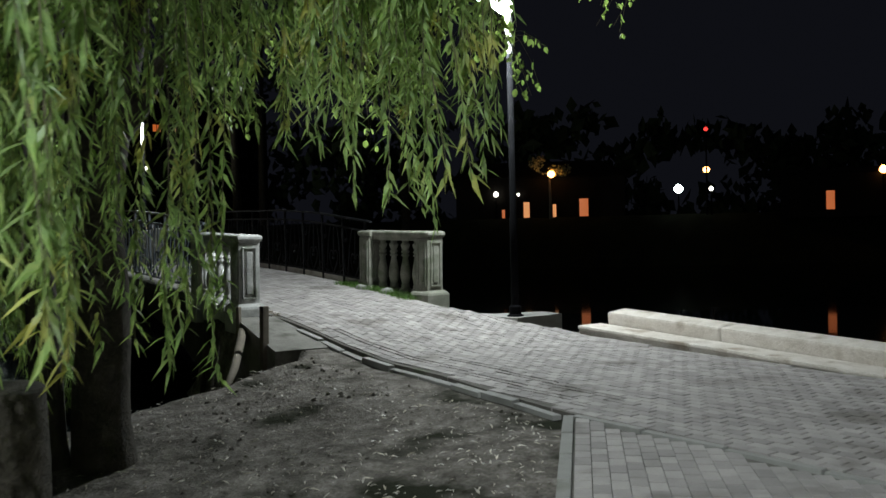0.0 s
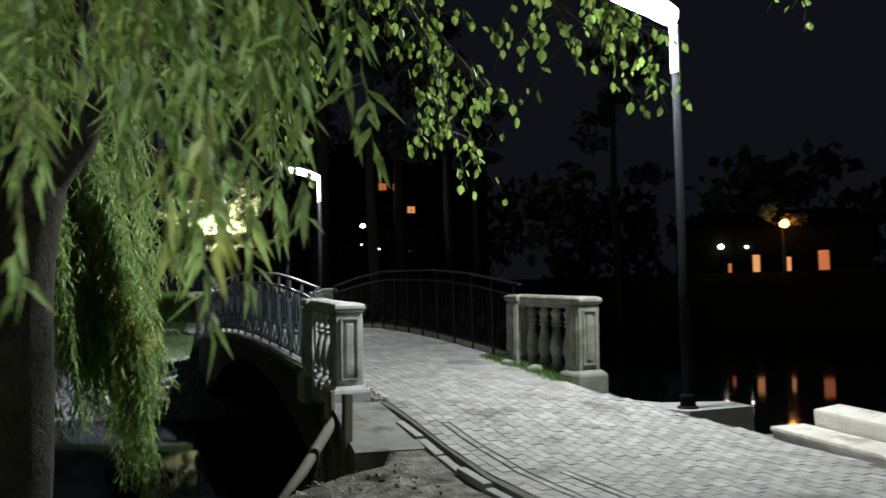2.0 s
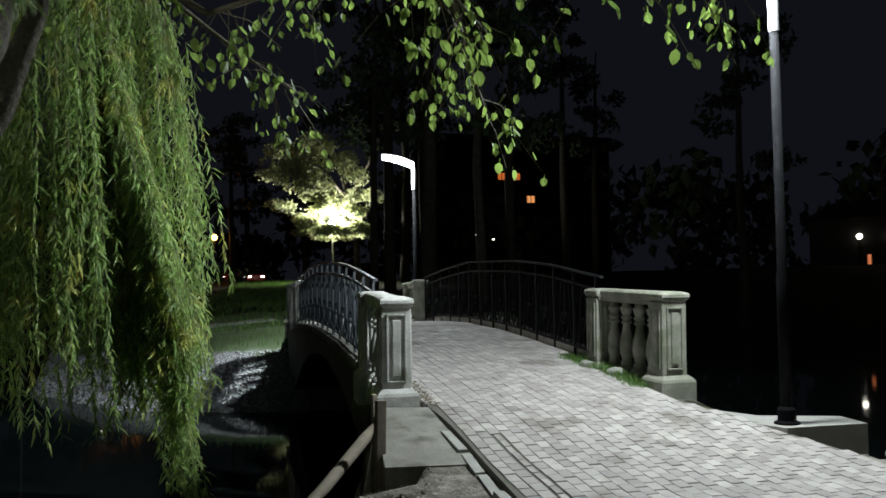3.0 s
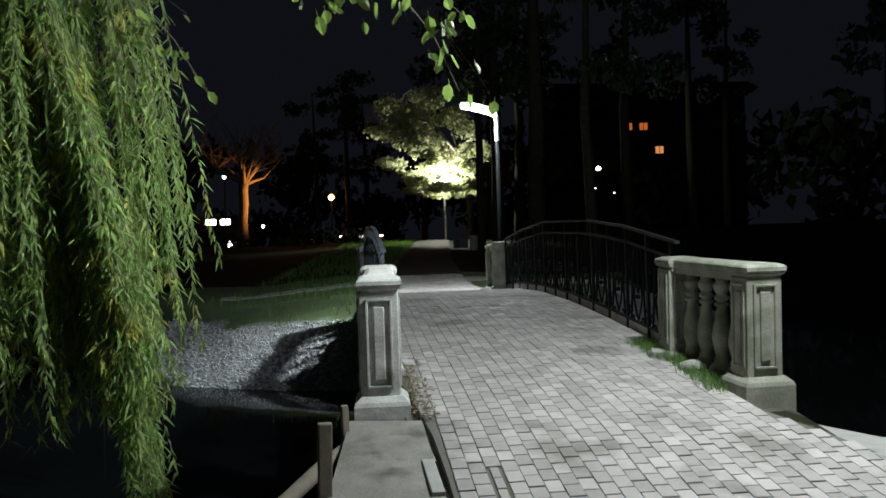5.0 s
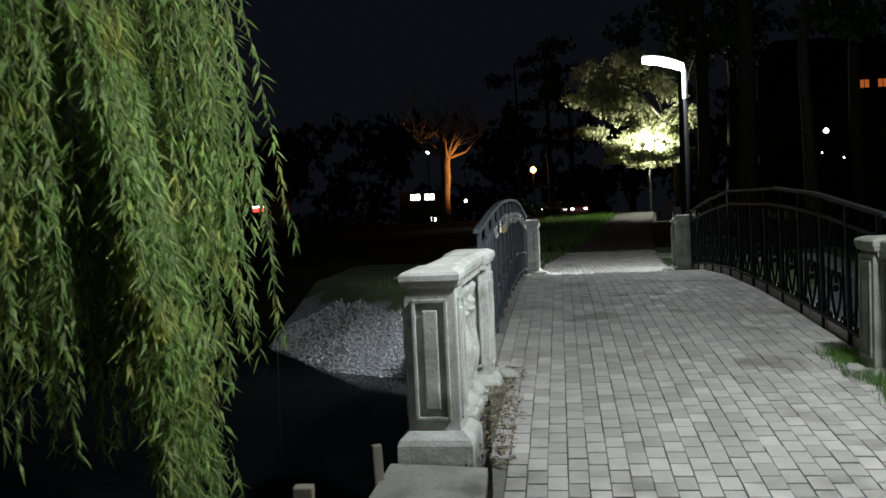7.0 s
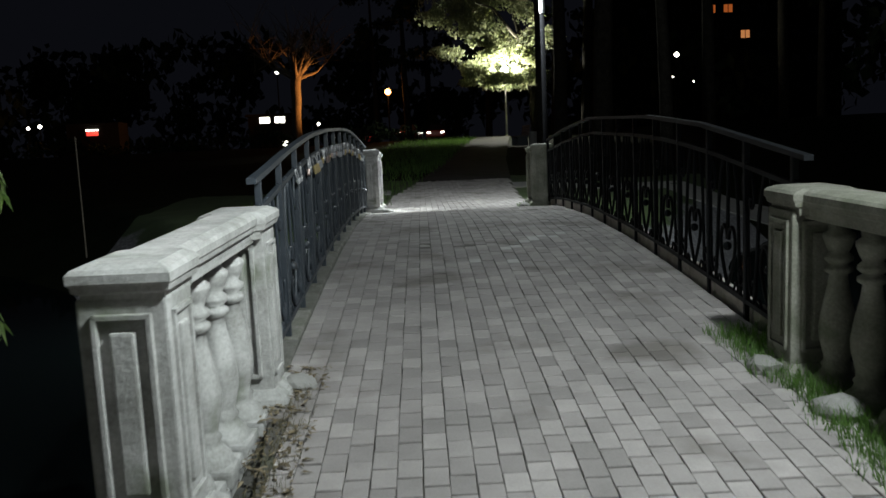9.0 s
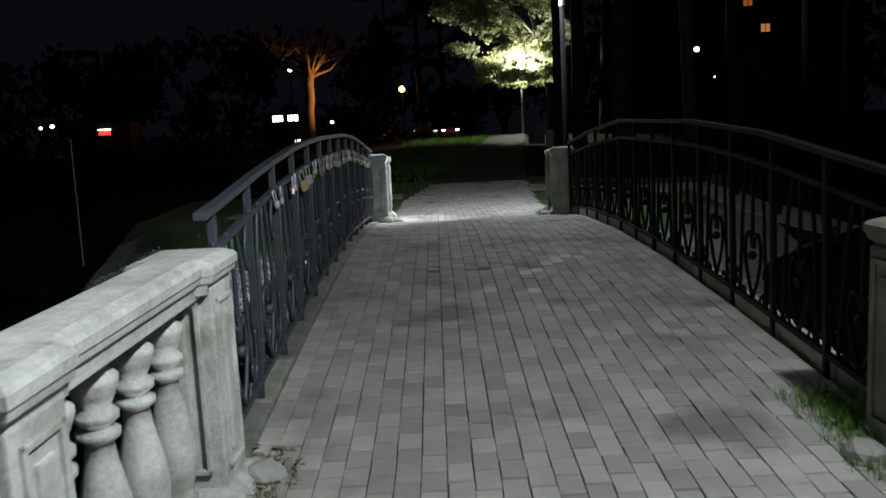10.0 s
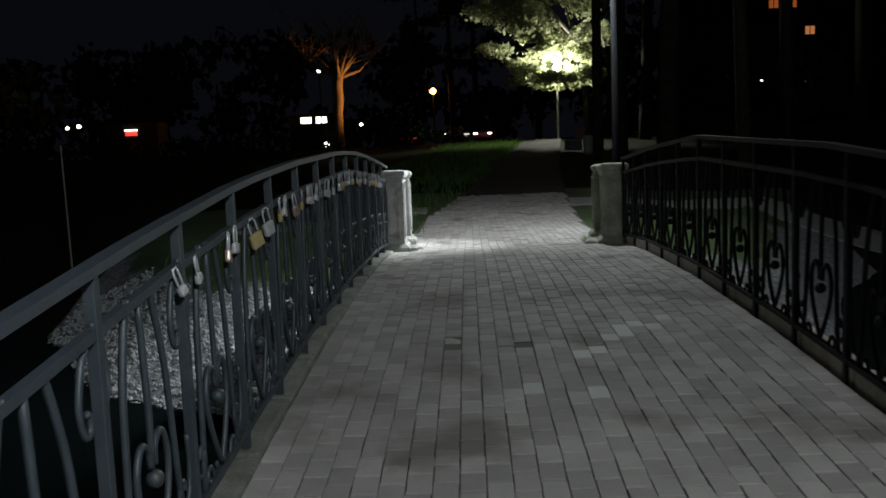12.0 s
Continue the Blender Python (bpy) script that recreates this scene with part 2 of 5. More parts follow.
_n["Principled BSDF"].inputs["IOR"].default_value = 1.08
_t, _b, _g = _n.new("ShaderNodeTexNoise"), _n.new("ShaderNodeBump"), _n.new("ShaderNodeNewGeometry")
_t.inputs["Scale"].default_value, _b.inputs["Strength"].default_value, _b.inputs["Distance"].default_value = 1.8, 0.05, 0.02
WATER.node_tree.links.new(_g.outputs["Position"], _t.inputs["Vector"])
WATER.node_tree.links.new(_t.outputs[0], _b.inputs["Height"])
WATER.node_tree.links.new(_b.outputs[0], _n["Principled BSDF"].inputs["Normal"])


# ---- mesh helpers ----
def mesh_of(name, verts, faces, mats, index=None, smooth=False):
    me = bpy.data.meshes.new(name)
    me.from_pydata([tuple(v) for v in verts], [], faces)
    for m in mats:
        me.materials.append(m)
    if index is not None:
        me.polygons.foreach_set("material_index", index)
    if smooth:
        me.polygons.foreach_set("use_smooth", [True] * len(faces))
    me.update()
    return me


def part(name, bm, mat, parent=None, label="", smooth=False):
    """One mesh object from a bmesh or a mesh, under its thing."""
    if isinstance(bm, bmesh.types.BMesh):
        me = bpy.data.meshes.new(name)
        for f in bm.faces:
            f.smooth = smooth
        bm.to_mesh(me)
        bm.free()
        me.materials.append(mat)
    else:
        me = bm
    ob = new(name, me)
    if parent is not None:
        ob.parent = parent
    if label:
        ob["label"] = label
    return ob


def thing(name, label, category, m=Matrix.Identity(4), group="", kind=""):
    ob = new(name)
    ob.matrix_basis = m
    return tagged(ob, label, category, group, kind)


def add_box(bm, size, at=(0, 0, 0), bevel=0.0, turn=None):
    made = bmesh.ops.create_cube(bm, size=1.0)["verts"]
    bmesh.ops.scale(bm, vec=size, verts=made)
    if bevel:
        edges = list({e for v in made for e in v.link_edges})
        made = list({v for f in bmesh.ops.bevel(bm, geom=edges, offset=bevel, segments=2, affect="EDGES", profile=0.6)["faces"] for v in f.verts} | {v for v in made if v.is_valid})
    m = Matrix.Translation(at) @ (turn or Matrix.Identity(4))
    bmesh.ops.transform(bm, matrix=m, verts=[v for v in made if v.is_valid])
    return bm


def box(size, at=(0, 0, 0), bevel=0.0, turn=None):
    return add_box(bmesh.new(), size, at, bevel, turn)


def add_lathe(bm, rows, sides=16, at=(0, 0, 0), square=False):
    """A turned form from (radius, height) rows."""
    rings = []
    for r, z in rows:
        ring = []
        for k in range(sides):
            a = 2 * math.pi * (k + 0.5) / sides
            s = r / max(abs(math.cos(a)), abs(math.sin(a))) if square else r
            ring.append(bm.verts.new((at[0] + s * math.cos(a), at[1] + s * math.sin(a), at[2] + z)))
        rings.append(ring)
    for a, b in zip(rings, rings[1:]):
        for k in range(sides):
            bm.faces.new((a[k], a[(k + 1) % sides], b[(k + 1) % sides], b[k]))
    bm.faces.new(rings[0][::-1])
    bm.faces.new(rings[-1])
    return bm


def lathe(rows, sides=16, at=(0, 0, 0), square=False):
    return add_lathe(bmesh.new(), rows, sides, at, square)


def add_tube(bm, points, radii, sides=8):
    """A tube along points, with one radius or one for each."""
    pts = [Vector(p) for p in points]
    if not hasattr(radii, "__len__"):
        radii = [radii] * len(pts)
    radii = [float(r) for r in radii]
    rings, side = [], None
    for k, p in enumerate(pts):
        ahead = (pts[min(k + 1, len(pts) - 1)] - pts[max(k - 1, 0)]).normalized()
        if side is None:
            side = ahead.orthogonal().normalized()
        side = (side - ahead * side.dot(ahead)).normalized()
        other = ahead.cross(side)
        rings.append([bm.verts.new(p + radii[k] * (math.cos(2 * math.pi * j / sides) * side + math.sin(2 * math.pi * j / sides) * other)) for j in range(sides)])
    for a, b in zip(rings, rings[1:]):
        for j in range(sides):
            bm.faces.new((a[j], a[(j + 1) % sides], b[(j + 1) % sides], b[j]))
    bm.faces.new(rings[0][::-1])
    bm.faces.new(rings[-1])
    return bm


def tube(points, radii, sides=8):
    return add_tube(bmesh.new(), points, radii, sides)


def prism(outline, low, high):
    """An upright prism on a plan outline."""
    bm = bmesh.new()
    a, b = [bm.verts.new((x, y, low)) for x, y in outline], [bm.verts.new((x, y, high)) for x, y in outline]
    bm.faces.new(a[::-1])
    bm.faces.new(b)
    for k in range(len(a)):
        bm.faces.new((a[k], a[(k + 1) % len(a)], b[(k + 1) % len(a)], b[k]))
    bmesh.ops.recalc_face_normals(bm, faces=bm.faces[:])
    return bm


def bar(points, width, height):
    """A flat bar along points in a plane x = const, upright section."""
    bm = bmesh.new()
    rings = []
    for p in points:
        x, y, z = p
        rings.append([bm.verts.new(q) for q in ((x - width / 2, y, z - height / 2), (x + width / 2, y, z - height / 2), (x + width / 2, y, z + height / 2), (x - width / 2, y, z + height / 2))])
    for a, b in zip(rings, rings[1:]):
        for j in range(4):
            bm.faces.new((a[j], a[(j + 1) % 4], b[(j + 1) % 4], b[j]))
    bm.faces.new(rings[0][::-1])
    bm.faces.new(rings[-1])
    bmesh.ops.recalc_face_normals(bm, faces=bm.faces[:])
    return bm


# ---- levels of the ground ----
PATH_Y = (-30, -5, 2, 5, 7, 8, 9, 9.8, 11, 12.5, 14, 15.5, 17.5, 19.5, 20.6, 21.8, 26, 30, 40, 62, 100, 200)
PATH_Z = (-0.3, -0.16, -0.06, -0.01, 0.05, 0.16, 0.32, 0.42, 0.54, 0.66, 0.77, 0.85, 0.90, 0.87, 0.81, 0.72, 0.65, 0.72, 1.12, 2.2, 2.3, 2.6)
RAIL_Y, RAIL_Z = (11.0, 13.2, 14.72, 17.4, 19.2, 21.2), (1.62, 1.885, 1.99, 2.055, 1.965, 1.80)
WATER_Z = -0.85


def path_z(y):
    return float(np.interp(y, PATH_Y, PATH_Z))


def rail_z(y):
    return float(np.interp(y, RAIL_Y, RAIL_Z))


def step(a, b, v):
    k = min(1.0, max(0.0, (v - a) / (b - a)))
    return k * k * (3 - 2 * k)


def ground_z(x, y):
    wob = 0.035 * noise.noise((x * 1.3, y * 1.3, 0)) + 0.015 * noise.noise((x * 5, y * 5, 3))
    near = path_z(min(y, 10.0)) - 0.07 - 0.05 * max(0.0, 4.3 - x) * step(4.3, 3.0, x) * 0.9
    near = max(near, -0.32)
    shore = 7.3 + 0.35 * (x - 2) + 0.3 * noise.noise((x * 0.7, 1.5, 0)) if x < 4.25 else 10.9
    shore = min(shore, 10.9) if x > -3 else 5.5 + 0.05 * x
    near += (wob if x < 4.3 else 0) - 1.35 * step(shore - 0.25, shore + 0.9, y)
    rim = 8.75 - 1.1 * step(7.2, 8.2, y)
    near -= 1.5 * step(rim, rim + 0.4, x)
    far0 = float(np.interp(x, (-60, -12, -4.5, -2.5, 0, 0.8, 1.7, 4.4, 7.0, 8.5, 10.5, 12, 17), (42, 32, 28, 25.8, 21.9, 20.7, 20.0, 19.1, 18.9, 20.4, 21.6, 26, 32))) + 0.35 * noise.noise((x * 0.6, 7.7, 0)) + 0.9 * max(0, x - 17)
    level = path_z(max(y, 22)) - 0.06 - 0.25 * step(4.5, 1.0, x) * step(60, 30, y) - 0.2 * step(8.0, 11, x) * step(60, 30, y)
    level -= 0.35 * step(4, -4, x) * step(55, 80, y)
    far = min(level, WATER_Z + (y - far0) * 0.29) + wob * 1.2
    across = 0.69 * x + 0.72 * y
    shore = -1.6 + 4.1 * step(55, 60.5, across) if x > 22 else -1.6
    return max(near, far, shore, -1.6)


def grid_lines(spans):
    out = []
    for a, b, s in spans:
        out += list(np.arange(a, b - 1e-6, s))
    return out + [spans[-1][1]]


def build_ground():
    xs = grid_lines(((-400, -60, 34), (-60, -16, 4), (-16, -4, 0.6), (-4, 9.6, 0.16), (9.6, 24, 0.7), (24, 80, 2.8), (80, 400, 40)))
    ys = grid_lines(((-300, -20, 28), (-20, -4, 1), (-4, 9.6, 0.16), (9.6, 18, 0.6), (18, 32, 0.35), (32, 70, 1.6), (70, 150, 8), (150, 700, 60)))
    verts = [(x, y, ground_z(x, y)) for y in ys for x in xs]
    w, faces, index = len(xs), [], []
    for j in range(len(ys) - 1):
        for i in range(w - 1):
            faces.append((j * w + i, j * w + i + 1, (j + 1) * w + i + 1, (j + 1) * w + i))
            cx, cy = (xs[i] + xs[i + 1]) / 2, (ys[j] + ys[j + 1]) / 2
            # third material by position: ground with the unlit night in its colour
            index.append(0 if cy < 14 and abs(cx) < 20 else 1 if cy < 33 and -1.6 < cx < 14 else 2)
    me = mesh_of("ground", verts, faces, (SOIL, SHORE, NIGHT_GROUND), index, True)
    tagged(new("ground", me), "trampled dark soil, gravel shore and park ground darkened for night", "ground", kind="structure")
    me = mesh_of("water", [(-400, 2, WATER_Z), (400, 2, WATER_Z), (400, 120, WATER_Z), (-400, 120, WATER_Z)], [(0, 1, 2, 3)], (WATER,))
    right = mesh_of("water", [(8.9, -200, WATER_Z), (400, -200, WATER_Z), (400, 2, WATER_Z), (8.9, 2, WATER_Z)], [(0, 1, 2, 3)], (WATER,))
    tagged(new("water", me), "black still lake water at night", "water", kind="structure")
    tagged(new("water", right), "black still lake water at night", "water", kind="structure")


build_ground()


# ---- paving ----
def strip(name, xs_of, ys, lift, mat, label, category, thick=0.05):
    """A paved or bedded strip that follows the levels of the walk."""
    bm = bmesh.new()
    rows = []
    for y in ys:
        a, b = xs_of(y)
        rows.append([bm.verts.new((x, y, path_z(y) + dz)) for x in np.linspace(a, b, 5) for dz in (lift,)])
    for p, q in zip(rows, rows[1:]):
        for k in range(4):
            bm.faces.new((p[k], p[k + 1], q[k + 1], q[k]))
    geom = bmesh.ops.extrude_face_region(bm, geom=bm.faces[:])
    bmesh.ops.translate(bm, vec=(0, 0, -thick), verts=[v for v in geom["geom"] if isinstance(v, bmesh.types.BMVert)])
    bmesh.ops.recalc_face_normals(bm, faces=bm.faces[:])
    return tagged(part(name, bm, mat), label, category, kind="structure")


def walk_edges(y):
    """West and east edge of the walk at y."""
    west = float(np.interp(y, (-30, 3.9, 6, 8.2, 9.3, 11.2, 21, 23, 27.4, 35.5, 53.7, 66), (4.45, 4.45, 4.72, 4.78, 4.75, 4.59, 4.59, 4.58, 4.67, 5.7, 7.8, 9.3)))
    east = float(np.interp(y, (-30, 2.8, 7.3, 8.3, 9.6, 11.2, 21, 24.9, 30.9, 41.5, 54.3, 66), (7.6, 7.75, 8.0, 7.75, 7.27, 7.39, 7.42, 7.45, 7.83, 8.7, 10.1, 11.4)))
    return west, east


def paver_mesh(w, l, h=0.05):
    bm = box((w, l, h), (0, 0, -h / 2))
    top = [e for e in bm.edges if all(v.co.z > -0.001 for v in e.verts)]
    bmesh.ops.bevel(bm, geom=top, offset=0.003, segments=1, affect="EDGES")
    me = bpy.data.meshes.new("paver")
    bm.to_mesh(me)
    bm.free()
    me.materials.append(PAVER)
    return me


def joined(base, places):
    """One mesh of many copies of a base mesh at given matrices."""
    co = np.array([v.co[:] for v in base.vertices])
    polys = [tuple(p.vertices) for p in base.polygons]
    verts, faces = [], []
    for m in places:
        a = np.array(m)
        k = len(verts)
        verts.extend(map(tuple, co @ a[:3, :3].T + a[:3, 3]))
        faces.extend(tuple(i + k for i in p) for p in polys)
    return mesh_of(base.name, verts, faces, list(base.materials))


# ---- bridge ----
def build_bridge():
    bridge = thing("footbridge", "arched concrete footbridge with a paved deck", "bridge", kind="structure")
    ys = np.linspace(9.6, 21.8, 40)
    bm = bmesh.new()
    rows = []
    for y in ys:
        top = path_z(y) - 0.07
        k = (y - 15.7) / 5.2
        low = min(top - 0.16, 0.52 - 1.35 * k * k) if abs(k) < 1 else -1.2
        rows.append([bm.verts.new((x, y, z)) for x, z in ((4.36, low), (7.56, low), (7.56, top), (4.36, top))])
    for a, b in zip(rows, rows[1:]):
        for j in range(4):
            bm.faces.new((a[j], a[(j + 1) % 4], b[(j + 1) % 4], b[j]))
    bm.faces.new(rows[0][::-1])
    bm.faces.new(rows[-1])
    bmesh.ops.recalc_face_normals(bm, faces=bm.faces[:])
    part("arch_slab", bm, DARKCON, bridge, "dark concrete arch")
    # edge kerbs in lengths, on which the railings stand
    # east kerb is pale; parapet stone lifts its colour for light missing there
    for x, up, stone, wide in ((4.495, -0.05, MOSSKERB, 0.19), (7.475, 0.015, WHITESTONE, 0.10)):
        y = 11.55
        while y < 21.0:
            l = 0.70
            bm = box((wide, l, 0.17), (0, 0, 0), 0.02)
            ob = part("edge_kerb", bm, stone, bridge)
            tilt = math.degrees(math.atan2(path_z(y + l) - path_z(y), l))
            ob.matrix_basis = pose(x + random.uniform(-0.008, 0.008), y + l / 2, path_z(y + l / 2) - 0.01 + up + random.uniform(-0.006, 0.006), tilt, 0, random.uniform(-0.6, 0.6))
            y += l + 0.02


build_bridge()


def build_railing(x, label, paint, bent=False):
    """Wrought railing: bowed handrail in straight lengths, second rail, foot rail, posts, lancet bars, heart scrolls."""
    rail = thing("railing", label, "railing", group="bridge railings")
    ys = [11.42, 13.2, 14.72, 17.4, 19.2, 20.95] if not bent else list(np.linspace(11.42, 20.95, 26))
    part("handrail", bar([(x, y, (rail_z(y - 0.5) + rail_z(y + 0.5)) / 2 if bent else rail_z(y)) for y in ys], 0.052, 0.03), paint, rail, "worn iron handrail with a bright edge")
    part("second_rail", bar([(x, y, rail_z(y) - 0.17) for y in np.linspace(11.45, 20.9, 14)], 0.03, 0.03), paint, rail)
    part("foot_rail", bar([(x, y, path_z(y) + 0.11) for y in np.linspace(11.5, 20.9, 22)], 0.03, 0.03), paint, rail)
    # shapes of one bay, about its middle, foot rail at 0, second rail at 0.84
    bay = 0.72

    def curve(points, r, sides=6, n=4):
        """A rounded tube through points of the plane x = 0."""
        pts = [Vector((0, q[0], q[1])) for q in points]
        full = [pts[0] * 2 - pts[1]] + pts + [pts[-1] * 2 - pts[-2]]
        out = []
        for i in range(len(pts) - 1):
            p, q, u, v = full[i:i + 4]
            for j in range(n):
                f = j / n
                out.append(0.5 * (2 * q + (u - p) * f + (2 * p - 5 * q + 4 * u - v) * f * f + (3 * q - p - 3 * u + v) * f ** 3))
        return tube(out + [pts[-1]], r, sides)

    def shape(name, points, r):
        me = bpy.data.meshes.new(name)
        bm = curve(points, r)
        for f in bm.faces:
            f.smooth = True
        bm.to_mesh(me)
        bm.free()
        me.materials.append(paint)
        return me

    splay = shape("splayed_bar", ((0.095, 0.85), (0.13, 0.76), (0.175, 0.60), (0.195, 0.42), (0.215, 0.2), (0.245, 0.0)), 0.0125)
    half_heart = shape("heart_scroll", ((0.0, 0.02), (0.07, 0.12), (0.128, 0.24), (0.132, 0.34), (0.085, 0.405), (0.03, 0.38), (0.014, 0.32)), 0.0125)
    stem = shape("middle_bar", ((0.0, 0.33), (0.006, 0.5), (0.0, 0.85)), 0.0125)
    curl = shape("scroll", ((0.335, 0.84), (0.30, 0.80), (0.265, 0.70), (0.285, 0.62), (0.32, 0.62), (0.325, 0.66), (0.305, 0.675)), 0.0105)
    foot_curl = shape("scroll", ((0.33, 0.30), (0.335, 0.2), (0.31, 0.10), (0.26, 0.065), (0.215, 0.10), (0.225, 0.16), (0.26, 0.16), (0.262, 0.13)), 0.0105)
    small_curl = shape("scroll", ((0.11, 0.0), (0.15, 0.06), (0.19, 0.05), (0.195, 0.02), (0.17, 0.012)), 0.009)
    knob = bmesh.new()
    bmesh.ops.create_uvsphere(knob, u_segments=12, v_segments=8, radius=0.03)
    ball = bpy.data.meshes.new("ball")
    for f in knob.faces:
        f.smooth = True
    knob.to_mesh(ball)
    knob.free()
    ball.materials.append(paint)
    y = 11.95
    while y < 20.9:
        foot = path_z(y) + 0.11
        rise = (rail_z(y) - 0.17 - foot) / 0.84
        lean = (path_z(y + 0.3) - path_z(y - 0.3)) / 0.6
        m = Matrix(((1, 0, 0, x), (0, 1, 0, y), (0, lean, rise, foot), (0, 0, 0, 1)))
        part("middle_bar", stem, None, rail).matrix_basis = m
        part("ball", ball, None, rail).matrix_basis = Matrix.Translation((x, y, foot + 0.275 * rise))
        for side in (-1, 1):
            flip = m @ Matrix.Diagonal((1, side, 1, 1))
            for me in (splay, half_heart, curl, foot_curl, small_curl):
                part(me.name.split(".")[0], me, None, rail).matrix_basis = flip
        y += bay
    y = 11.5 + 0.1
    while y < 21:
        low = path_z(y) - 0.02
        part("post", box((0.036, 0.036, rail_z(y) - low), (x, y, (low + rail_z(y)) / 2 - 0.008), 0.004), paint, rail)
        y += bay
    return rail


build_railing(7.42, "wrought iron railing with a bowed handrail, its shade put into the colour", SHADEDIRON)
build_railing(4.52, "grey wrought iron railing with heart scrolls, hung with padlocks", IRON, True)


def build_balustrade(m, label, stone=CONCRETE):
    """Two panelled piers, four turned balusters, base and moulded coping. Runs along y from 0 to 1.85."""
    b = thing("balustrade", label, "balustrade", m, group="bridge balustrades")
    length = 1.85
    for y in (0.17, length - 0.17):
        pier = part("pier", box((0.30, 0.28, 0.80), (-0.008, y, 0.52), 0.01), stone, b)
        for face in range(4):
            turn = Matrix.Rotation(face * math.pi / 2, 4, "Z")
            bm = bmesh.new()
            for w, h, cx, cz in ((0.2, 0.02, 0, 0.86), (0.2, 0.02, 0, 0.20), (0.02, 0.68, -0.09, 0.53), (0.02, 0.68, 0.09, 0.53)):
                add_box(bm, (w, 0.026, h), (cx, -0.150, cz), 0.004)
            add_box(bm, (0.085, 0.034, 0.56), (0, -0.146, 0.53), 0.01)
            bmesh.ops.transform(bm, matrix=Matrix.Translation((-0.008, y, 0)) @ turn, verts=bm.verts[:])
            part("panel_moulding", bm, stone, pier)
        part("plinth", lathe(((0.212, -0.25), (0.212, 0.06), (0.20, 0.09), (0.155, 0.13)), 4, (0, y, 0), True), stone, b)
    part("base_beam", box((0.24, length - 0.6, 0.20), (0, length / 2, -0.11), 0.012), stone, b)
    shape = ((0.088, -0.02), (0.112, 0.02), (0.118, 0.06), (0.105, 0.10), (0.078, 0.125), (0.066, 0.15), (0.075, 0.165), (0.06, 0.185), (0.062, 0.21), (0.084, 0.30), (0.088, 0.36), (0.075, 0.45), (0.05, 0.56), (0.042, 0.62),
             (0.066, 0.635), (0.066, 0.655), (0.042, 0.67), (0.066, 0.69), (0.066, 0.71), (0.045, 0.73), (0.06, 0.76), (0.075, 0.80), (0.075, 0.82), (0.05, 0.84), (0.06, 0.90))
    for k in range(4):
        turned = part("baluster", lathe(shape, 18, (0, 0.475 + k * 0.30, 0)), stone, b, smooth=True)
        part("baluster_block", box((0.255, 0.235, 0.085), (random.uniform(-0.008, 0.008), 0.475 + k * 0.30, 0.015), 0.018, Matrix.Rotation(random.uniform(-0.05, 0.05), 4, "Z")), stone, turned, "rough square block with chipped corners")
    part("frieze", box((0.19, length - 0.5, 0.05), (0, length / 2, 0.905), 0.006), stone, b)
    # coping: wider over the piers, with two steps below and a sloped top
    outline = [(-0.13, 0.36), (-0.17, 0.34), (-0.17, 0), (0.17, 0), (0.17, 0.34), (0.13, 0.36), (0.13, length - 0.36), (0.17, length - 0.34),
               (0.17, length), (-0.17, length), (-0.17, length - 0.34), (-0.13, length - 0.36)]
    cx, cy = 0, length / 2
    bm = bmesh.new()
    rings = []
    for inset, z in ((0.035, 0.90), (0.030, 0.935), (0.012, 0.945), (0.008, 0.965), (0, 0.975), (0, 1.005), (0.012, 1.02), (0.05, 1.035)):
        ring = []
        for x, y in outline:
            sx = -1 if x < 0 else 1
            sy = -1 if y < 0.2 else 1 if y > length - 0.2 else (-1 if y > cy else 1) * (0.6 if abs(abs(y - cy) - (cy - 0.35)) < 0.02 else 0)
            ring.append(bm.verts.new((x - sx * inset, y - (sy * inset if y < 0.2 or y > length - 0.2 else 0), z)))
        rings.append(ring)
    n = len(outline)
    for a, c in zip(rings, rings[1:]):
        for k in range(n):
            bm.faces.new((a[k], a[(k + 1) % n], c[(k + 1) % n], c[k]))
    bm.faces.new(rings[0][::-1])
    bm.faces.new(rings[-1])
    bmesh.ops.recalc_face_normals(bm, faces=bm.faces[:])
    part("coping", bm, stone, b, "weathered coping with chipped pale edges")
    return b


build_balustrade(pose(4.41, 9.68, 0.45, 2.0, 0, -2), "grey concrete balustrade with turned balusters beside the path")
build_balustrade(pose(7.49, 9.72, 0.45, 1.6, 0, 3), "mossy concrete balustrade with turned balusters, grass at its foot", MOSSCON)
build_balustrade(pose(4.59, 20.75, 0.76, -2.0, 0, 1), "concrete balustrade at the far bridge end")
build_balustrade(pose(7.32, 20.95, 0.74, -2.0, 0, -4), "dark concrete balustrade at the far bridge end", MOSSCON)


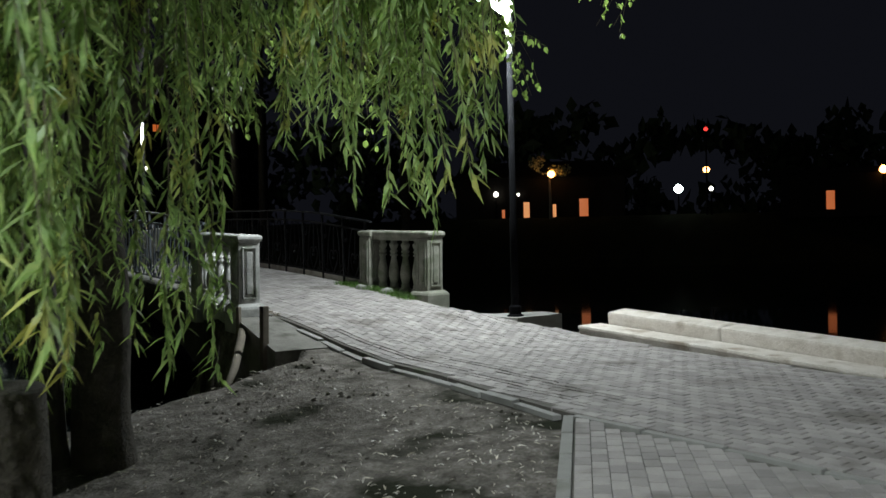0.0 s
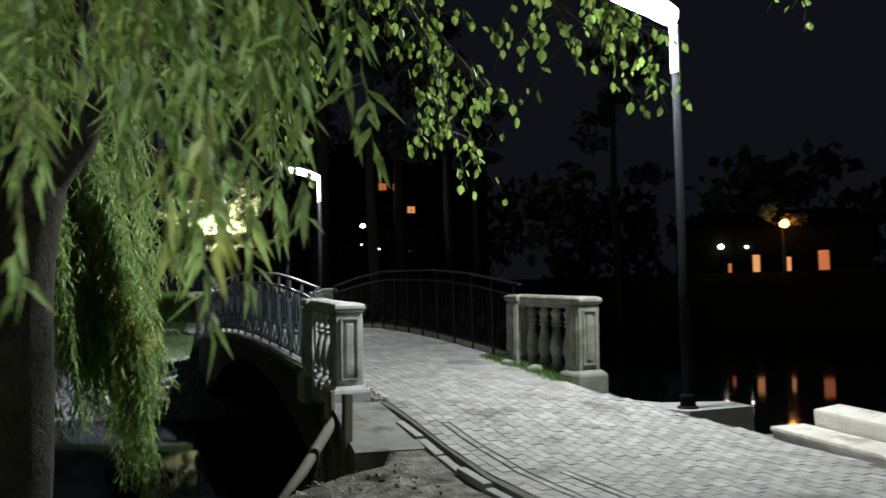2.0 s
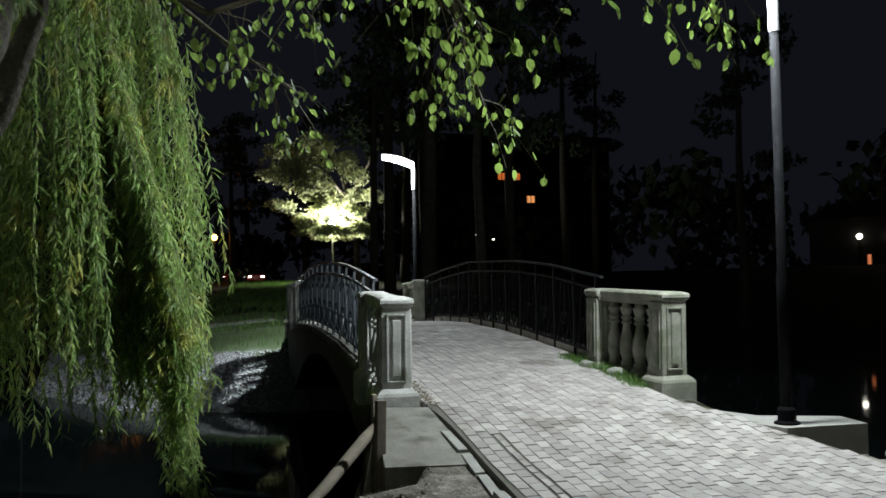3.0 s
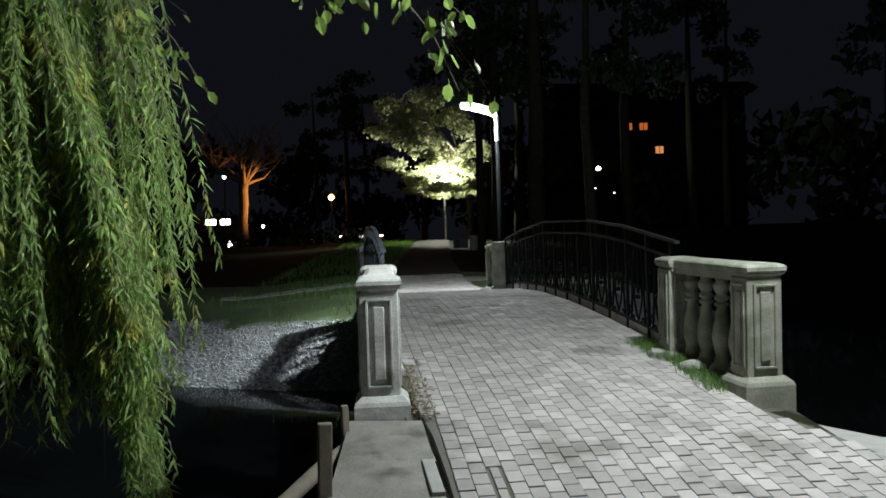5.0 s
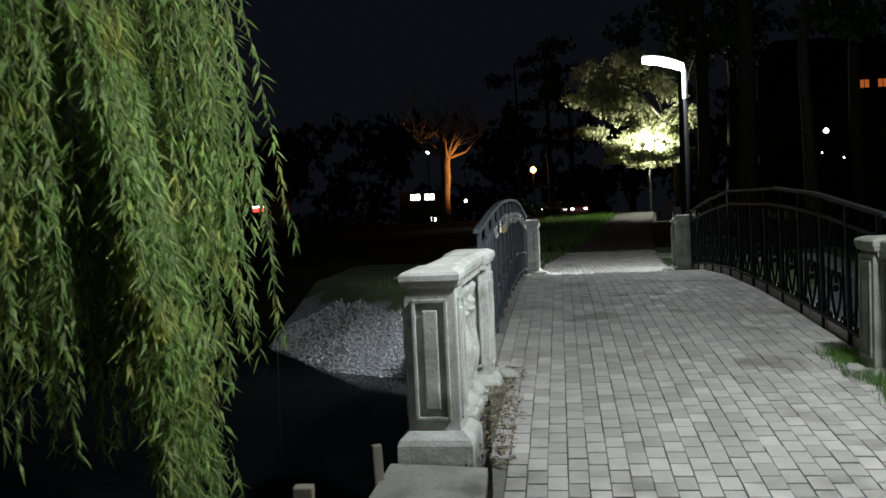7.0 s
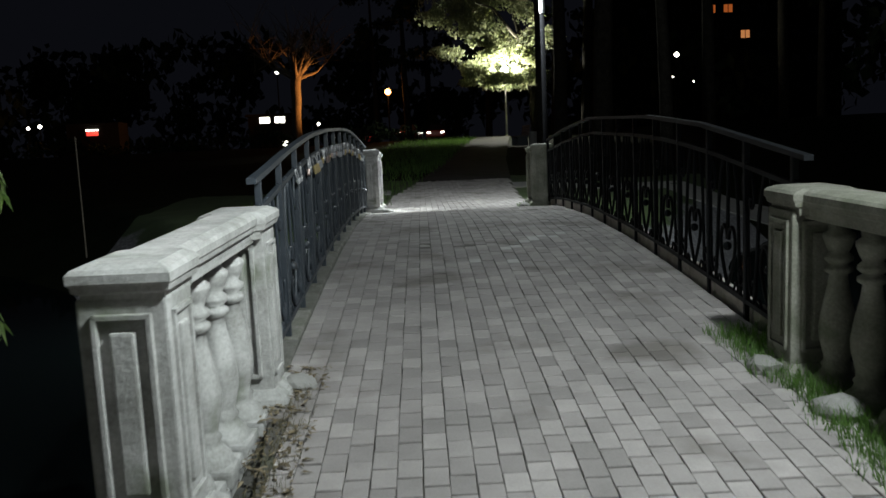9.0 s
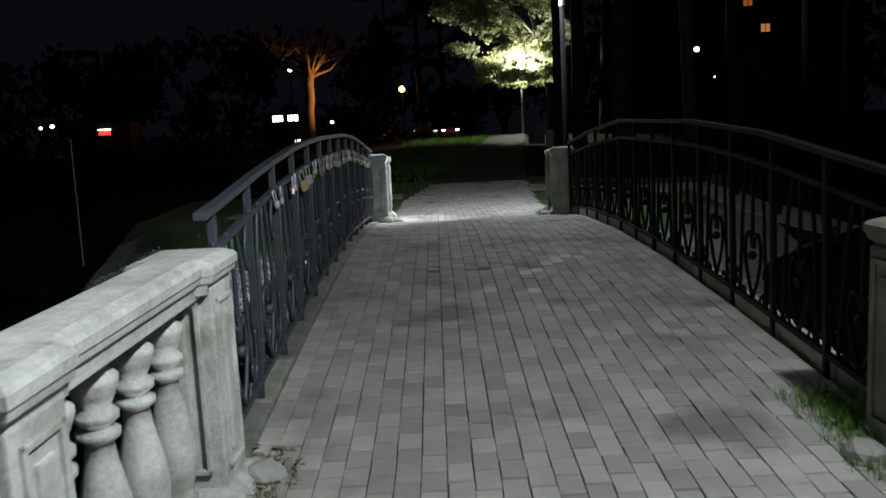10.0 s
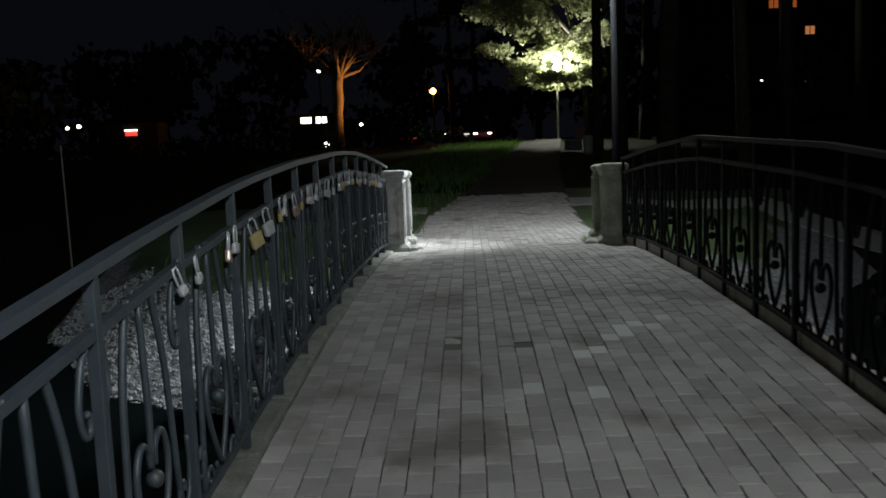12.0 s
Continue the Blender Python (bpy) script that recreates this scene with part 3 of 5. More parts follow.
# ---- lamps ----
def build_lamp(place, top, arm, label):
    lamp = thing("street_lamp", label, "street lamp", Matrix.Translation(place), group="park lamps")
    h = top - place[2]
    part("foot", lathe(((0.12, -0.02), (0.12, 0.02), (0.085, 0.04), (0.085, 0.14), (0.06, 0.17)), 12), POLE, lamp)
    part("pole", lathe(((0.058, 0.0), (0.055, 1.4), (0.045, 1.45), (0.042, h - 0.62)), 12), POLE, lamp, smooth=True)
    part("bracket", tube([(0, 0, h - 0.64), (0, 0, h - 0.12), (-0.03, 0, h - 0.02), (-0.14, 0, h + 0.03)], (0.05, 0.05, 0.05, 0.045), 12), PALEPAINT, lamp, "pale bracket, bright with lamp light")
    head = bmesh.new()
    rows = []
    for k in range(9):
        s = k / 8
        w = 0.17 * (1 - 0.5 * abs(2 * s - 0.8) ** 2.5)
        x, z = -0.02 - arm * s, h + 0.04 + 0.20 * s + 0.04 * math.sin(s * math.pi)
        rows.append([head.verts.new(q) for q in ((x, -w, z), (x, -w * 0.6, z + 0.045), (x, w * 0.6, z + 0.045), (x, w, z))])
    for a, b in zip(rows, rows[1:]):
        for j in range(3):
            head.faces.new((a[j], a[j + 1], b[j + 1], b[j]))
    head.faces.new(rows[0])
    head.faces.new(rows[-1][::-1])
    part("head_shell", head, PALEPAINT, lamp)
    glow = bmesh.new()
    rows = []
    for k in range(9):
        s = k / 8
        w = 0.165 * (1 - 0.5 * abs(2 * s - 0.8) ** 2.5)
        x, z = -0.02 - arm * s, h + 0.035 + 0.20 * s + 0.04 * math.sin(s * math.pi)
        rows.append([glow.verts.new(q) for q in ((x, -w, z), (x, -w * 0.75, z - 0.11), (x, w * 0.75, z - 0.11), (x, w, z))])
    for a, b in zip(rows, rows[1:]):
        for j in range(3):
            glow.faces.new((a[j], a[j + 1], b[j + 1], b[j]))
    glow.faces.new(rows[0])
    glow.faces.new(rows[-1][::-1])
    ob = part("diffuser", glow, LIT, lamp, "glowing white diffuser")
    ob.visible_shadow = False
    return lamp


build_lamp(LAMP_A, 4.62, 0.80, "dark steel park lamp, glowing white head, on a concrete pad")
build_lamp(LAMP_D, 4.6, 0.80, "unseen park lamp assumed behind the start, dark steel, glowing white head")
build_lamp(LAMP_B, 4.75, 0.80, "dark steel park lamp, glowing white head, beyond the bridge")


# ---- edges of the walk ----
def build_edges():
    pad = tagged(part("lamp_pad", prism([(7.28, 9.50), (7.70, 9.62), (7.95, 8.95), (8.66, 8.62), (8.58, 8.15), (7.72, 8.16), (7.5, 8.9)], -0.9, 0.235), KERB),
                 "pale concrete pad at the water's edge under the lamp", "concrete pad", kind="structure")
    slab = tagged(new("abutment_slab", mesh_of("abutment_slab", [(4.16, 9.62, 0.42), (4.70, 9.60, 0.40), (4.74, 8.10, 0.12), (3.98, 8.16, 0.13),
                  (4.16, 9.62, -0.9), (4.70, 9.60, -0.9), (4.74, 8.10, -0.5), (3.98, 8.16, -0.5)],
                  [(0, 3, 2, 1), (3, 7, 6, 2), (0, 4, 7, 3), (0, 1, 5, 4), (1, 2, 6, 5), (4, 5, 6, 7)], (SLAB,))),
                  "sloping concrete slab beside the walk", "concrete slab", kind="structure")
    # kerb stones along the west edge, broken and sunk in places
    edge = thing("broken_kerb", "row of cracked, sunken concrete kerb stones", "kerb", kind="structure")
    y = 4.0
    while y < 9.4:
        l = random.choice((0.5, 0.55, 0.62))
        a, b = walk_edges(y)[0], walk_edges(y + l)[0]
        ob = part("kerb_stone", box((0.085, l - 0.025, 0.16), (0, 0, -0.08), 0.008), KERB, edge)
        sunk = random.uniform(0.0, 0.03) + (0.03 if random.random() < 0.3 else 0)
        ob.matrix_basis = pose((a + b) / 2 - 0.055 - random.uniform(0, 0.035), y + l / 2, path_z(y + l / 2) + 0.004 - sunk,
                               math.degrees(math.atan2(path_z(y + l) - path_z(y), l)), random.uniform(-5, 2), -math.degrees(math.atan2(b - a, l)) + random.uniform(-2.5, 2.5))
        y += l
    # straight kerb of the branch path
    side = thing("path_kerb", "straight grey kerb beside the branch path", "kerb", kind="structure")
    d = Vector((1, 0.96, 0)).normalized()
    p0 = Vector((4.36, 3.86, 0))
    for k in range(9):
        c = p0 - d * (0.3 + k * 0.6)
        ob = part("kerb_stone", box((0.085, 0.585, 0.16), (0, 0, -0.08), 0.008), KERB, side)
        ob.matrix_basis = pose(c.x, c.y, path_z(c.y) + 0.008, 0, random.uniform(-1, 1), -math.degrees(math.atan2(d.x, d.y)) + random.uniform(-0.5, 0.5))
    line = thing("path_kerb", "grey kerb between the branch path and the walk", "kerb", kind="structure")
    for k in range(14):
        ob = part("kerb_stone", box((0.07, 0.685, 0.14), (0, 0, -0.07), 0.006), KERB, line)
        ob.matrix_basis = pose(4.41 + random.uniform(-0.005, 0.005), 3.5 - k * 0.7, path_z(3.5 - k * 0.7) + 0.006)
    # stepped pale parapet on the lake side
    par = thing("lakeside_parapet", "low stepped pale stone parapet along the lake", "parapet", pose(8.05, 7.32, 0.03, 2.3, 0, -4.0), kind="structure")
    y = 0.0
    k = 0
    while y > -9:
        l = 2.4 if k else 1.9
        part("front_block", box((0.36, l - 0.004, 0.3), (0.20, y - l / 2, -0.07), 0.015), WHITESTONE, par)
        part("front_cap", box((0.42, l - 0.004, 0.055), (0.20, y - l / 2, 0.105), 0.02), WHITESTONE, par)
        part("back_block", box((0.34, l - 0.004, 0.70), (0.62, y - l / 2 - 0.12, -0.035), 0.03, Matrix.Rotation(math.radians(-6), 4, "Y")), WHITESTONE, par)
        y -= l
        k += 1


build_edges()


def build_stakes():
    s = tagged(part("wooden_stake", box((0.085, 0.075, 0.75), (4.0, 8.47, 0.26), 0.008, pose(0, 0, 0, 0, 1.5, 8)), WOOD), "weathered wooden stake at the slab", "stake")
    s2 = tagged(part("wooden_stake", box((0.05, 0.05, 0.6), (4.13, 9.45, 0.27), 0.006, pose(0, 0, 0, 2, -2, 20)), WOOD), "thin grey stake by the balustrade", "stake")
    log = tagged(part("fallen_log", tube([(3.1, 7.6, -0.18), (3.5, 8.2, 0.0), (3.95, 9.0, 0.22), (4.2, 9.5, 0.3)], (0.035, 0.05, 0.055, 0.045), 10), WOOD, smooth=True), "bare grey log leaning on the bank", "log")


def build_stump():
    """A low sawn stump beside the willow."""
    z = ground_z(0.36, 3.8)
    bm = bmesh.new()
    rows = []
    for h, r in ((-0.1, 0.22), (0.04, 0.18), (0.2, 0.15), (0.6, 0.14), (0.95, 0.138), (0.96, 0.12)):
        rows.append([bm.verts.new((r * (1 + 0.16 * noise.noise((3 * math.cos(k * 0.393), 3 * math.sin(k * 0.393), h * 2))) * math.cos(k * 0.393),
                                   r * (1 + 0.16 * noise.noise((3 * math.cos(k * 0.393), 3 * math.sin(k * 0.393), h * 2))) * math.sin(k * 0.393), h + 0.02 * math.sin(k * 0.393))) for k in range(16)])
    for p, q in zip(rows, rows[1:]):
        for k in range(16):
            bm.faces.new((p[k], p[(k + 1) % 16], q[(k + 1) % 16], q[k]))
    bm.faces.new(rows[-1])
    bm.faces.new(rows[0][::-1])
    ob = tagged(part("tree_stump", bm, BARK, smooth=True), "dark sawn tree stump on the trampled soil", "stump")
    ob.location = (0.36, 3.8, z)


build_stump()
POLE_X, POLE_Y, POLE_TOP = -2.25, 27.0, 2.35
build_stakes()
tagged(part("sapling_stake", tube([(POLE_X, POLE_Y, ground_z(POLE_X, POLE_Y) - 0.1), (POLE_X - 0.02, POLE_Y, POLE_TOP)], (0.02, 0.014), 6), WOOD), "thin bare stake standing on the far bank", "stake")


def build_locks():
    """Padlocks on the second rail of the west railing."""
    rng = random.Random(5)
    rows = [(11.56, BRASS, 0.075), (12.95, STEEL, 0.04), (13.16, STEEL, 0.042), (13.6, PINKLOCK, 0.06), (13.71, STEEL, 0.05), (14.02, BRASS, 0.078), (14.30, STEEL, 0.075), (14.62, BRASS, 0.06), (14.76, STEEL, 0.05)]
    for k in range(27):
        rows.append((15.0 + 0.19 * k + rng.uniform(-0.08, 0.08), STEEL if rng.random() < 0.6 else BRASS if rng.random() < 0.6 else PINKLOCK, rng.uniform(0.045, 0.065)))
    for y, mat, w in rows:
        lock = thing("padlock", {"padlock_steel": "shiny steel padlock", "padlock_brass": "yellow brass padlock", "padlock_pink": "faded pink padlock"}[mat.name] + " locked on the railing",
                     "padlock", pose(4.545, y, rail_z(y) - 0.20 + rng.uniform(-0.01, 0.01), rng.uniform(-25, 25), 0, rng.uniform(-30, 30)), group="padlocks")
        part("shackle", tube([(0, -w * 0.32, -0.03), (0, -w * 0.32, 0.02), (0, -w * 0.2, 0.04), (0, w * 0.2, 0.04), (0, w * 0.32, 0.02), (0, w * 0.32, -0.03)], 0.005, 6), STEEL, lock, smooth=True)
        part("body", box((0.024, w, w * 0.9), (0, 0, -0.03 - w * 0.45), 0.0105), mat, lock)


build_locks()


# ---- trees ----
def limb(points, radii, sides=10):
    pts = []
    for a, b in zip(points, points[1:]):
        for k in range(4):
            pts.append(Vector(a).lerp(Vector(b), k / 4))
    pts.append(Vector(points[-1]))
    rr = np.interp(np.linspace(0, len(points) - 1, len(pts)), range(len(points)), radii)
    pts = [p + Vector((noise.noise(p * 1.1), noise.noise(p * 1.1 + Vector((9, 0, 0))), 0)) * 0.06 for p in pts]
    return tube(pts, list(rr), sides)


LEAF_LONG = ((0, 0, 0), (0.010, -0.03, 0.004), (0.0, -0.055, 0.006), (-0.010, -0.03, 0.004), (0, -0.11, -0.006))


def frond_field(tops, rng, leaf=1.05, gap=0.017):
    """Hanging willow shoots: a thin stem and narrow leaves in turn. tops: (x, y, top, bottom, drift)."""
    verts, faces, stems = [], [], bmesh.new()
    for x, y, top, low, dx, dy in tops:
        n = max(3, int((top - low) / 0.35))
        pts = []
        for k in range(n + 1):
            s = k / n
            pts.append(Vector((x + dx * s + 0.05 * noise.noise((x * 3, s * 3, 1)), y + dy * s + 0.05 * noise.noise((y * 3, s * 3, 4)), top + (low - top) * s)))
        add_tube(stems, pts, list(np.linspace(0.004, 0.0015, n + 1)), 3)
        z = top
        while z > low:
            s = (top - z) / (top - low)
            k = min(n - 1, int(s * n))
            p = pts[k].lerp(pts[k + 1], s * n - k)
            size = leaf * rng.uniform(0.7, 1.35)
            turn = Euler((rng.uniform(-0.5, 0.9) + 0.9, rng.uniform(-0.5, 0.5), rng.uniform(0, 6.283))).to_matrix()
            base = len(verts)
            for c in LEAF_LONG:
                verts.append(tuple(p + turn @ (Vector(c) * size)))
            faces.append((base, base + 1, base + 2, base + 3))
            faces.append((base + 1, base + 4, base + 3, base + 2))
            z -= gap * rng.uniform(0.5, 1.5)
    return mesh_of("shoots", verts, faces, (WILLOW,)), stems


def build_willow():
    rng = random.Random(11)
    tree = thing("willow_tree", "large weeping willow with drooping green and yellowing shoots", "tree", Matrix.Identity(4))
    part("trunk", limb([(1.26, 5.52, -1.0), (1.29, 5.56, 0.1), (1.31, 5.58, 0.9), (1.38, 5.66, 1.8), (1.45, 5.68, 2.5), (1.56, 5.6, 3.1), (1.85, 5.4, 4.3)], [0.3, 0.21, 0.185, 0.18, 0.165, 0.14, 0.11], 16), BARK, tree, smooth=True)
    part("trunk", limb([(1.0, 5.75, -1.0), (0.98, 5.75, 0.3), (0.88, 5.8, 1.6), (0.6, 5.8, 3.0), (0.0, 5.6, 4.6)], [0.17, 0.12, 0.11, 0.1, 0.08], 14), BARK, tree, smooth=True)
    for pts in ([(1.0, 5.7, 2.2), (0.8, 4.6, 2.9), (0.3, 3.4, 3.6), (0.0, 2.2, 4.1)], [(1.85, 5.4, 4.3), (2.1, 4.2, 4.6), (2.4, 3.2, 4.4)], [(1.42, 5.66, 2.1), (1.66, 5.6, 2.45), (1.82, 5.5, 2.9), (1.9, 5.3, 3.9)],
                [(1.56, 5.6, 3.1), (1.5, 6.6, 4.8), (1.2, 8.5, 6.2), (1.3, 11.0, 6.6), (1.6, 12.4, 6.1)], [(1.3, 10.2, 6.5), (0.2, 11.4, 6.4), (-0.8, 12.4, 5.8)],
                [(1.85, 5.4, 4.3), (2.2, 6.0, 5.0), (2.6, 7.0, 5.2)]):
        part("limb", limb(pts, list(np.linspace(0.1, 0.025, len(pts))), 8), BARK, tree, smooth=True)
    tops = []
    # near curtain beside and ahead of the start
    for _ in range(900):
        x, y = rng.uniform(-1.6, 0.95), rng.uniform(1.0, 4.6)
        if noise.noise((x * 1.9, y * 1.9, 5)) < 0.05 or abs(x + 0.65 - 0.3426 * (y + 1.13)) < 0.13:
            continue
        if y < 1.25 + 0.62 * x or (x > -0.1 and rng.random() < 0.35):
            continue
        low = (0.2 if x < 0.29 * y - 0.72 else 0.95) + 1.6 * rng.random() ** 0.9
        tops.append((x, y, rng.uniform(3.2, 4.2), low, rng.uniform(-0.15, 0.15), rng.uniform(-0.15, 0.1)))
    for k in range(125):
        x, y = (rng.uniform(1.5, 2.12), rng.uniform(1.95, 3.1)) if k < 95 else (rng.uniform(1.4, 2.2), rng.uniform(3.2, 4.6))
        low = 1.45 + rng.random() ** 0.6 * 1.3 + 0.35 * max(0, y - 2.4)
        tops.append((x, y, rng.uniform(3.6, 4.4), low, rng.uniform(-0.2, 0.25), rng.uniform(-0.2, 0.1)))
    for _ in range(16):
        x, y = rng.uniform(0.6, 1.2), rng.uniform(2.5, 3.5)
        tops.append((x, y, rng.uniform(2.6, 3.6), rng.uniform(0.75, 1.5), rng.uniform(-0.2, 0.1), rng.uniform(-0.2, 0.1)))
    for _ in range(70):
        x, y = rng.uniform(0.8, 2.2), rng.uniform(2.3, 3.7)
        tops.append((x, y, rng.uniform(3.4, 4.3), rng.uniform(1.95, 2.7), rng.uniform(-0.2, 0.2), rng.uniform(-0.2, 0.1)))
    # the far curtain over the water
    bunches = []
    for _ in range(34):
        a, r = rng.uniform(0, 6.283), rng.random() ** 0.5
        bunches.append((0.6 + 1.6 * r * math.cos(a), 11.8 + 1.1 * r * math.sin(a), rng.random() ** 1.3, rng.uniform(-0.12, 0.14)))
    for k in range(330):
        cx, cy, short, drift = bunches[k % 34]
        x, y = cx + rng.gauss(0, 0.13), cy + rng.gauss(0, 0.13)
        top = 6.5 - 1.0 * max(0, (x - 0.6)) - 0.2 * rng.random()
        low = (0.35 if rng.random() > 0.16 else -0.6) + 1.5 * short + 0.7 * rng.random() ** 2 + 0.5 * min(1.0, max(0.0, (1.6 - x) / 0.8))
        tops.append((x, y, top, low, 0.28 * (x - 0.6) + drift + rng.uniform(-0.06, 0.06), 0.2 * (y - 11.8)))
    # its lit eastern sweep, spreading as it falls
    for k in range(30):
        s0 = rng.random()
        ex, ey, low = 1.65 + 0.9 * s0, 11.6 - 0.9 * s0 + rng.uniform(-0.3, 0.3), rng.uniform(0.25, 1.25)
        if k % 5 == 0:
            ex, low = rng.uniform(2.25, 2.6), rng.uniform(-0.7, -0.3)
        for _ in range(7):
            tx = 1.25 + 0.35 * s0 + rng.gauss(0, 0.08)
            tops.append((tx, ey + 0.3, 4.6 - 0.5 * s0, low + 0.5 * rng.random() ** 2 - 0.1, ex - tx + rng.gauss(0, 0.07), rng.gauss(-0.3, 0.08)))
    for group, leaf, gap in (([t for t in tops if t[1] < 8], 1.0, 0.024), ([t for t in tops if t[1] > 8], 1.4, 0.032)):
        me, stems = frond_field(group, rng, leaf, gap)
        tagged(part("foliage", me, None, tree), kind="stuff")
        tagged(part("twig_work", stems, TWIG, tree), kind="stuff")


build_willow()


def leaf_mesh(name, mat, length=0.085, width=0.065):
    """A round leaf, folded along its rib, with a stalk."""
    bm = bmesh.new()
    rib = [bm.verts.new((0, -length * s, -0.004 * math.sin(s * 3.1))) for s in (0, 0.35, 0.7, 1.0)]
    lft = [bm.verts.new((-width / 2 * w, -length * s, 0.008)) for s, w in ((0.22, 0.85), (0.55, 1.0), (0.85, 0.5))]
    rgt = [bm.verts.new((width / 2 * w, -length * s, 0.008)) for s, w in ((0.22, 0.85), (0.55, 1.0), (0.85, 0.5))]
    for side in (lft, rgt[:]):
        for f in ((rib[0], rib[1], side[0]), (rib[1], side[1], side[0]), (rib[1], rib[2], side[1]), (rib[2], side[2], side[1]), (rib[2], rib[3], side[2])):
            bm.faces.new(f if side is rgt else f[::-1])
    stalk = [bm.verts.new(q) for q in ((-0.001, 0, 0), (0.001, 0, 0), (0.001, 0.03, 0.004), (-0.001, 0.03, 0.004))]
    bm.faces.new(stalk)
    me = bpy.data.meshes.new(name)
    bm.to_mesh(me)
    bm.free()
    me.materials.append(mat)
    return me


def build_round_tree():
    """Drooping boughs of a second tree with round leaves between the willow and the lamp."""
    rng = random.Random(23)
    tree = thing("alder_tree", "broad-leaved tree with drooping boughs of round bright green leaves", "tree")
    part("trunk", limb([(-0.35, 5.4, -0.3), (-0.3, 5.4, 1.5), (-0.1, 5.5, 3.2), (0.5, 5.6, 4.6), (1.4, 5.7, 5.4)], [0.2, 0.16, 0.14, 0.11, 0.08], 12), BARK, tree, smooth=True)
    boughs = ([(1.4, 5.7, 5.4), (2.6, 5.8, 4.9), (3.5, 6.0, 4.0), (4.1, 6.4, 3.35), (4.5, 6.9, 2.75)],
              [(1.4, 5.7, 5.4), (2.8, 5.4, 5.0), (4.2, 5.4, 4.3), (5.2, 5.7, 3.7), (5.9, 6.0, 3.5)],
              [(0.5, 5.6, 4.6), (1.8, 6.2, 3.6), (2.6, 6.5, 3.25), (3.2, 6.6, 3.5), (3.5, 6.7, 3.75)],
              [(0.5, 5.6, 4.6), (1.6, 6.4, 3.9), (2.6, 7.0, 3.3), (3.2, 7.3, 2.95)],
              [(1.4, 5.7, 5.4), (2.4, 5.2, 4.6), (3.2, 5.1, 3.7), (3.7, 5.2, 3.0)],
              [(1.4, 5.7, 5.4), (2.9, 5.5, 4.4), (3.6, 5.35, 3.4), (4.0, 5.3, 2.85)],
              [(1.4, 5.7, 5.4), (2.8, 5.0, 4.6), (3.8, 4.8, 3.6), (4.6, 4.9, 3.1)],
              [(1.4, 5.7, 5.4), (3.4, 5.4, 4.8), (4.6, 5.3, 3.9), (5.3, 5.5, 3.3)],
              [(1.4, 5.7, 5.4), (3.4, 4.9, 5.1), (4.8, 4.6, 4.7), (6.0, 4.7, 4.2), (6.6, 4.9, 3.9)])
    spots = []
    for pts in boughs:
        part("bough", limb(pts, list(np.linspace(0.035, 0.006, len(pts))), 6), TWIG, tree, smooth=True)
        for _ in range(26):
            s = (0.35 + 0.65 * rng.random()) * (len(pts) - 1)
            k = min(int(s), len(pts) - 2)
            p = Vector(pts[k]).lerp(Vector(pts[k + 1]), s - k)
            q = p + Vector((rng.uniform(-0.45, 0.45), rng.uniform(-0.4, 0.4), -rng.uniform(0.1, 0.55)))
            mid = p.lerp(q, 0.5) + Vector((0, 0, 0.06))
            part("twig", tube([p, mid, q], (0.004, 0.003, 0.002), 4), TWIG, tree)
            for _ in range(rng.randint(3, 6)):
                spots.append(mid.lerp(q, rng.random()) + Vector((rng.uniform(-0.05, 0.05), rng.uniform(-0.05, 0.05), rng.uniform(-0.04, 0.02))))
    me = leaf_mesh("leaf", ROUNDLEAF)
    rng.shuffle(spots)
    rest = []
    for k, p in enumerate(spots):
        m = Matrix.LocRotScale(p, Euler((rng.uniform(0.7, 1.9), rng.uniform(-0.5, 0.5), rng.uniform(0, 6.283))), Vector((rng.uniform(0.75, 1.0), 1, 1)) * rng.uniform(0.55, 1.1))
        if k < 298:
            part("leaf", me, None, tree).matrix_basis = m
        else:
            rest.append(m)
    tagged(part("foliage", joined(me, rest), None, tree), kind="stuff")


build_round_tree()


def clump_crown(rng, blobs, count, size, mat, name="crown", cull=-0.12):
    """Many small leaves in several uneven clumps."""
    verts, faces = [], []
    for _ in range(count):
        c, r = rng.choice(blobs)
        d = Vector((rng.gauss(0, 1), rng.gauss(0, 1), rng.gauss(0, 1))).normalized() * (rng.random() ** 0.45)
        p = Vector(c) + Vector((d.x * r[0], d.y * r[1], d.z * r[2]))
        if noise.noise(p * 0.9) < cull:
            continue
        m = Euler((rng.uniform(0, 6.28), rng.uniform(0, 6.28), rng.uniform(0, 6.28))).to_matrix()
        s = size * rng.uniform(0.6, 1.4)
        k = len(verts)
        for q in ((-0.5, 0, 0), (0, -0.32, 0.08), (0.5, 0, 0), (0, 0.32, 0.08)):
            verts.append(tuple(p + m @ (Vector(q) * s)))
        faces.append((k, k + 1, k + 2, k + 3))
    return mesh_of(name, verts, faces, (mat,))


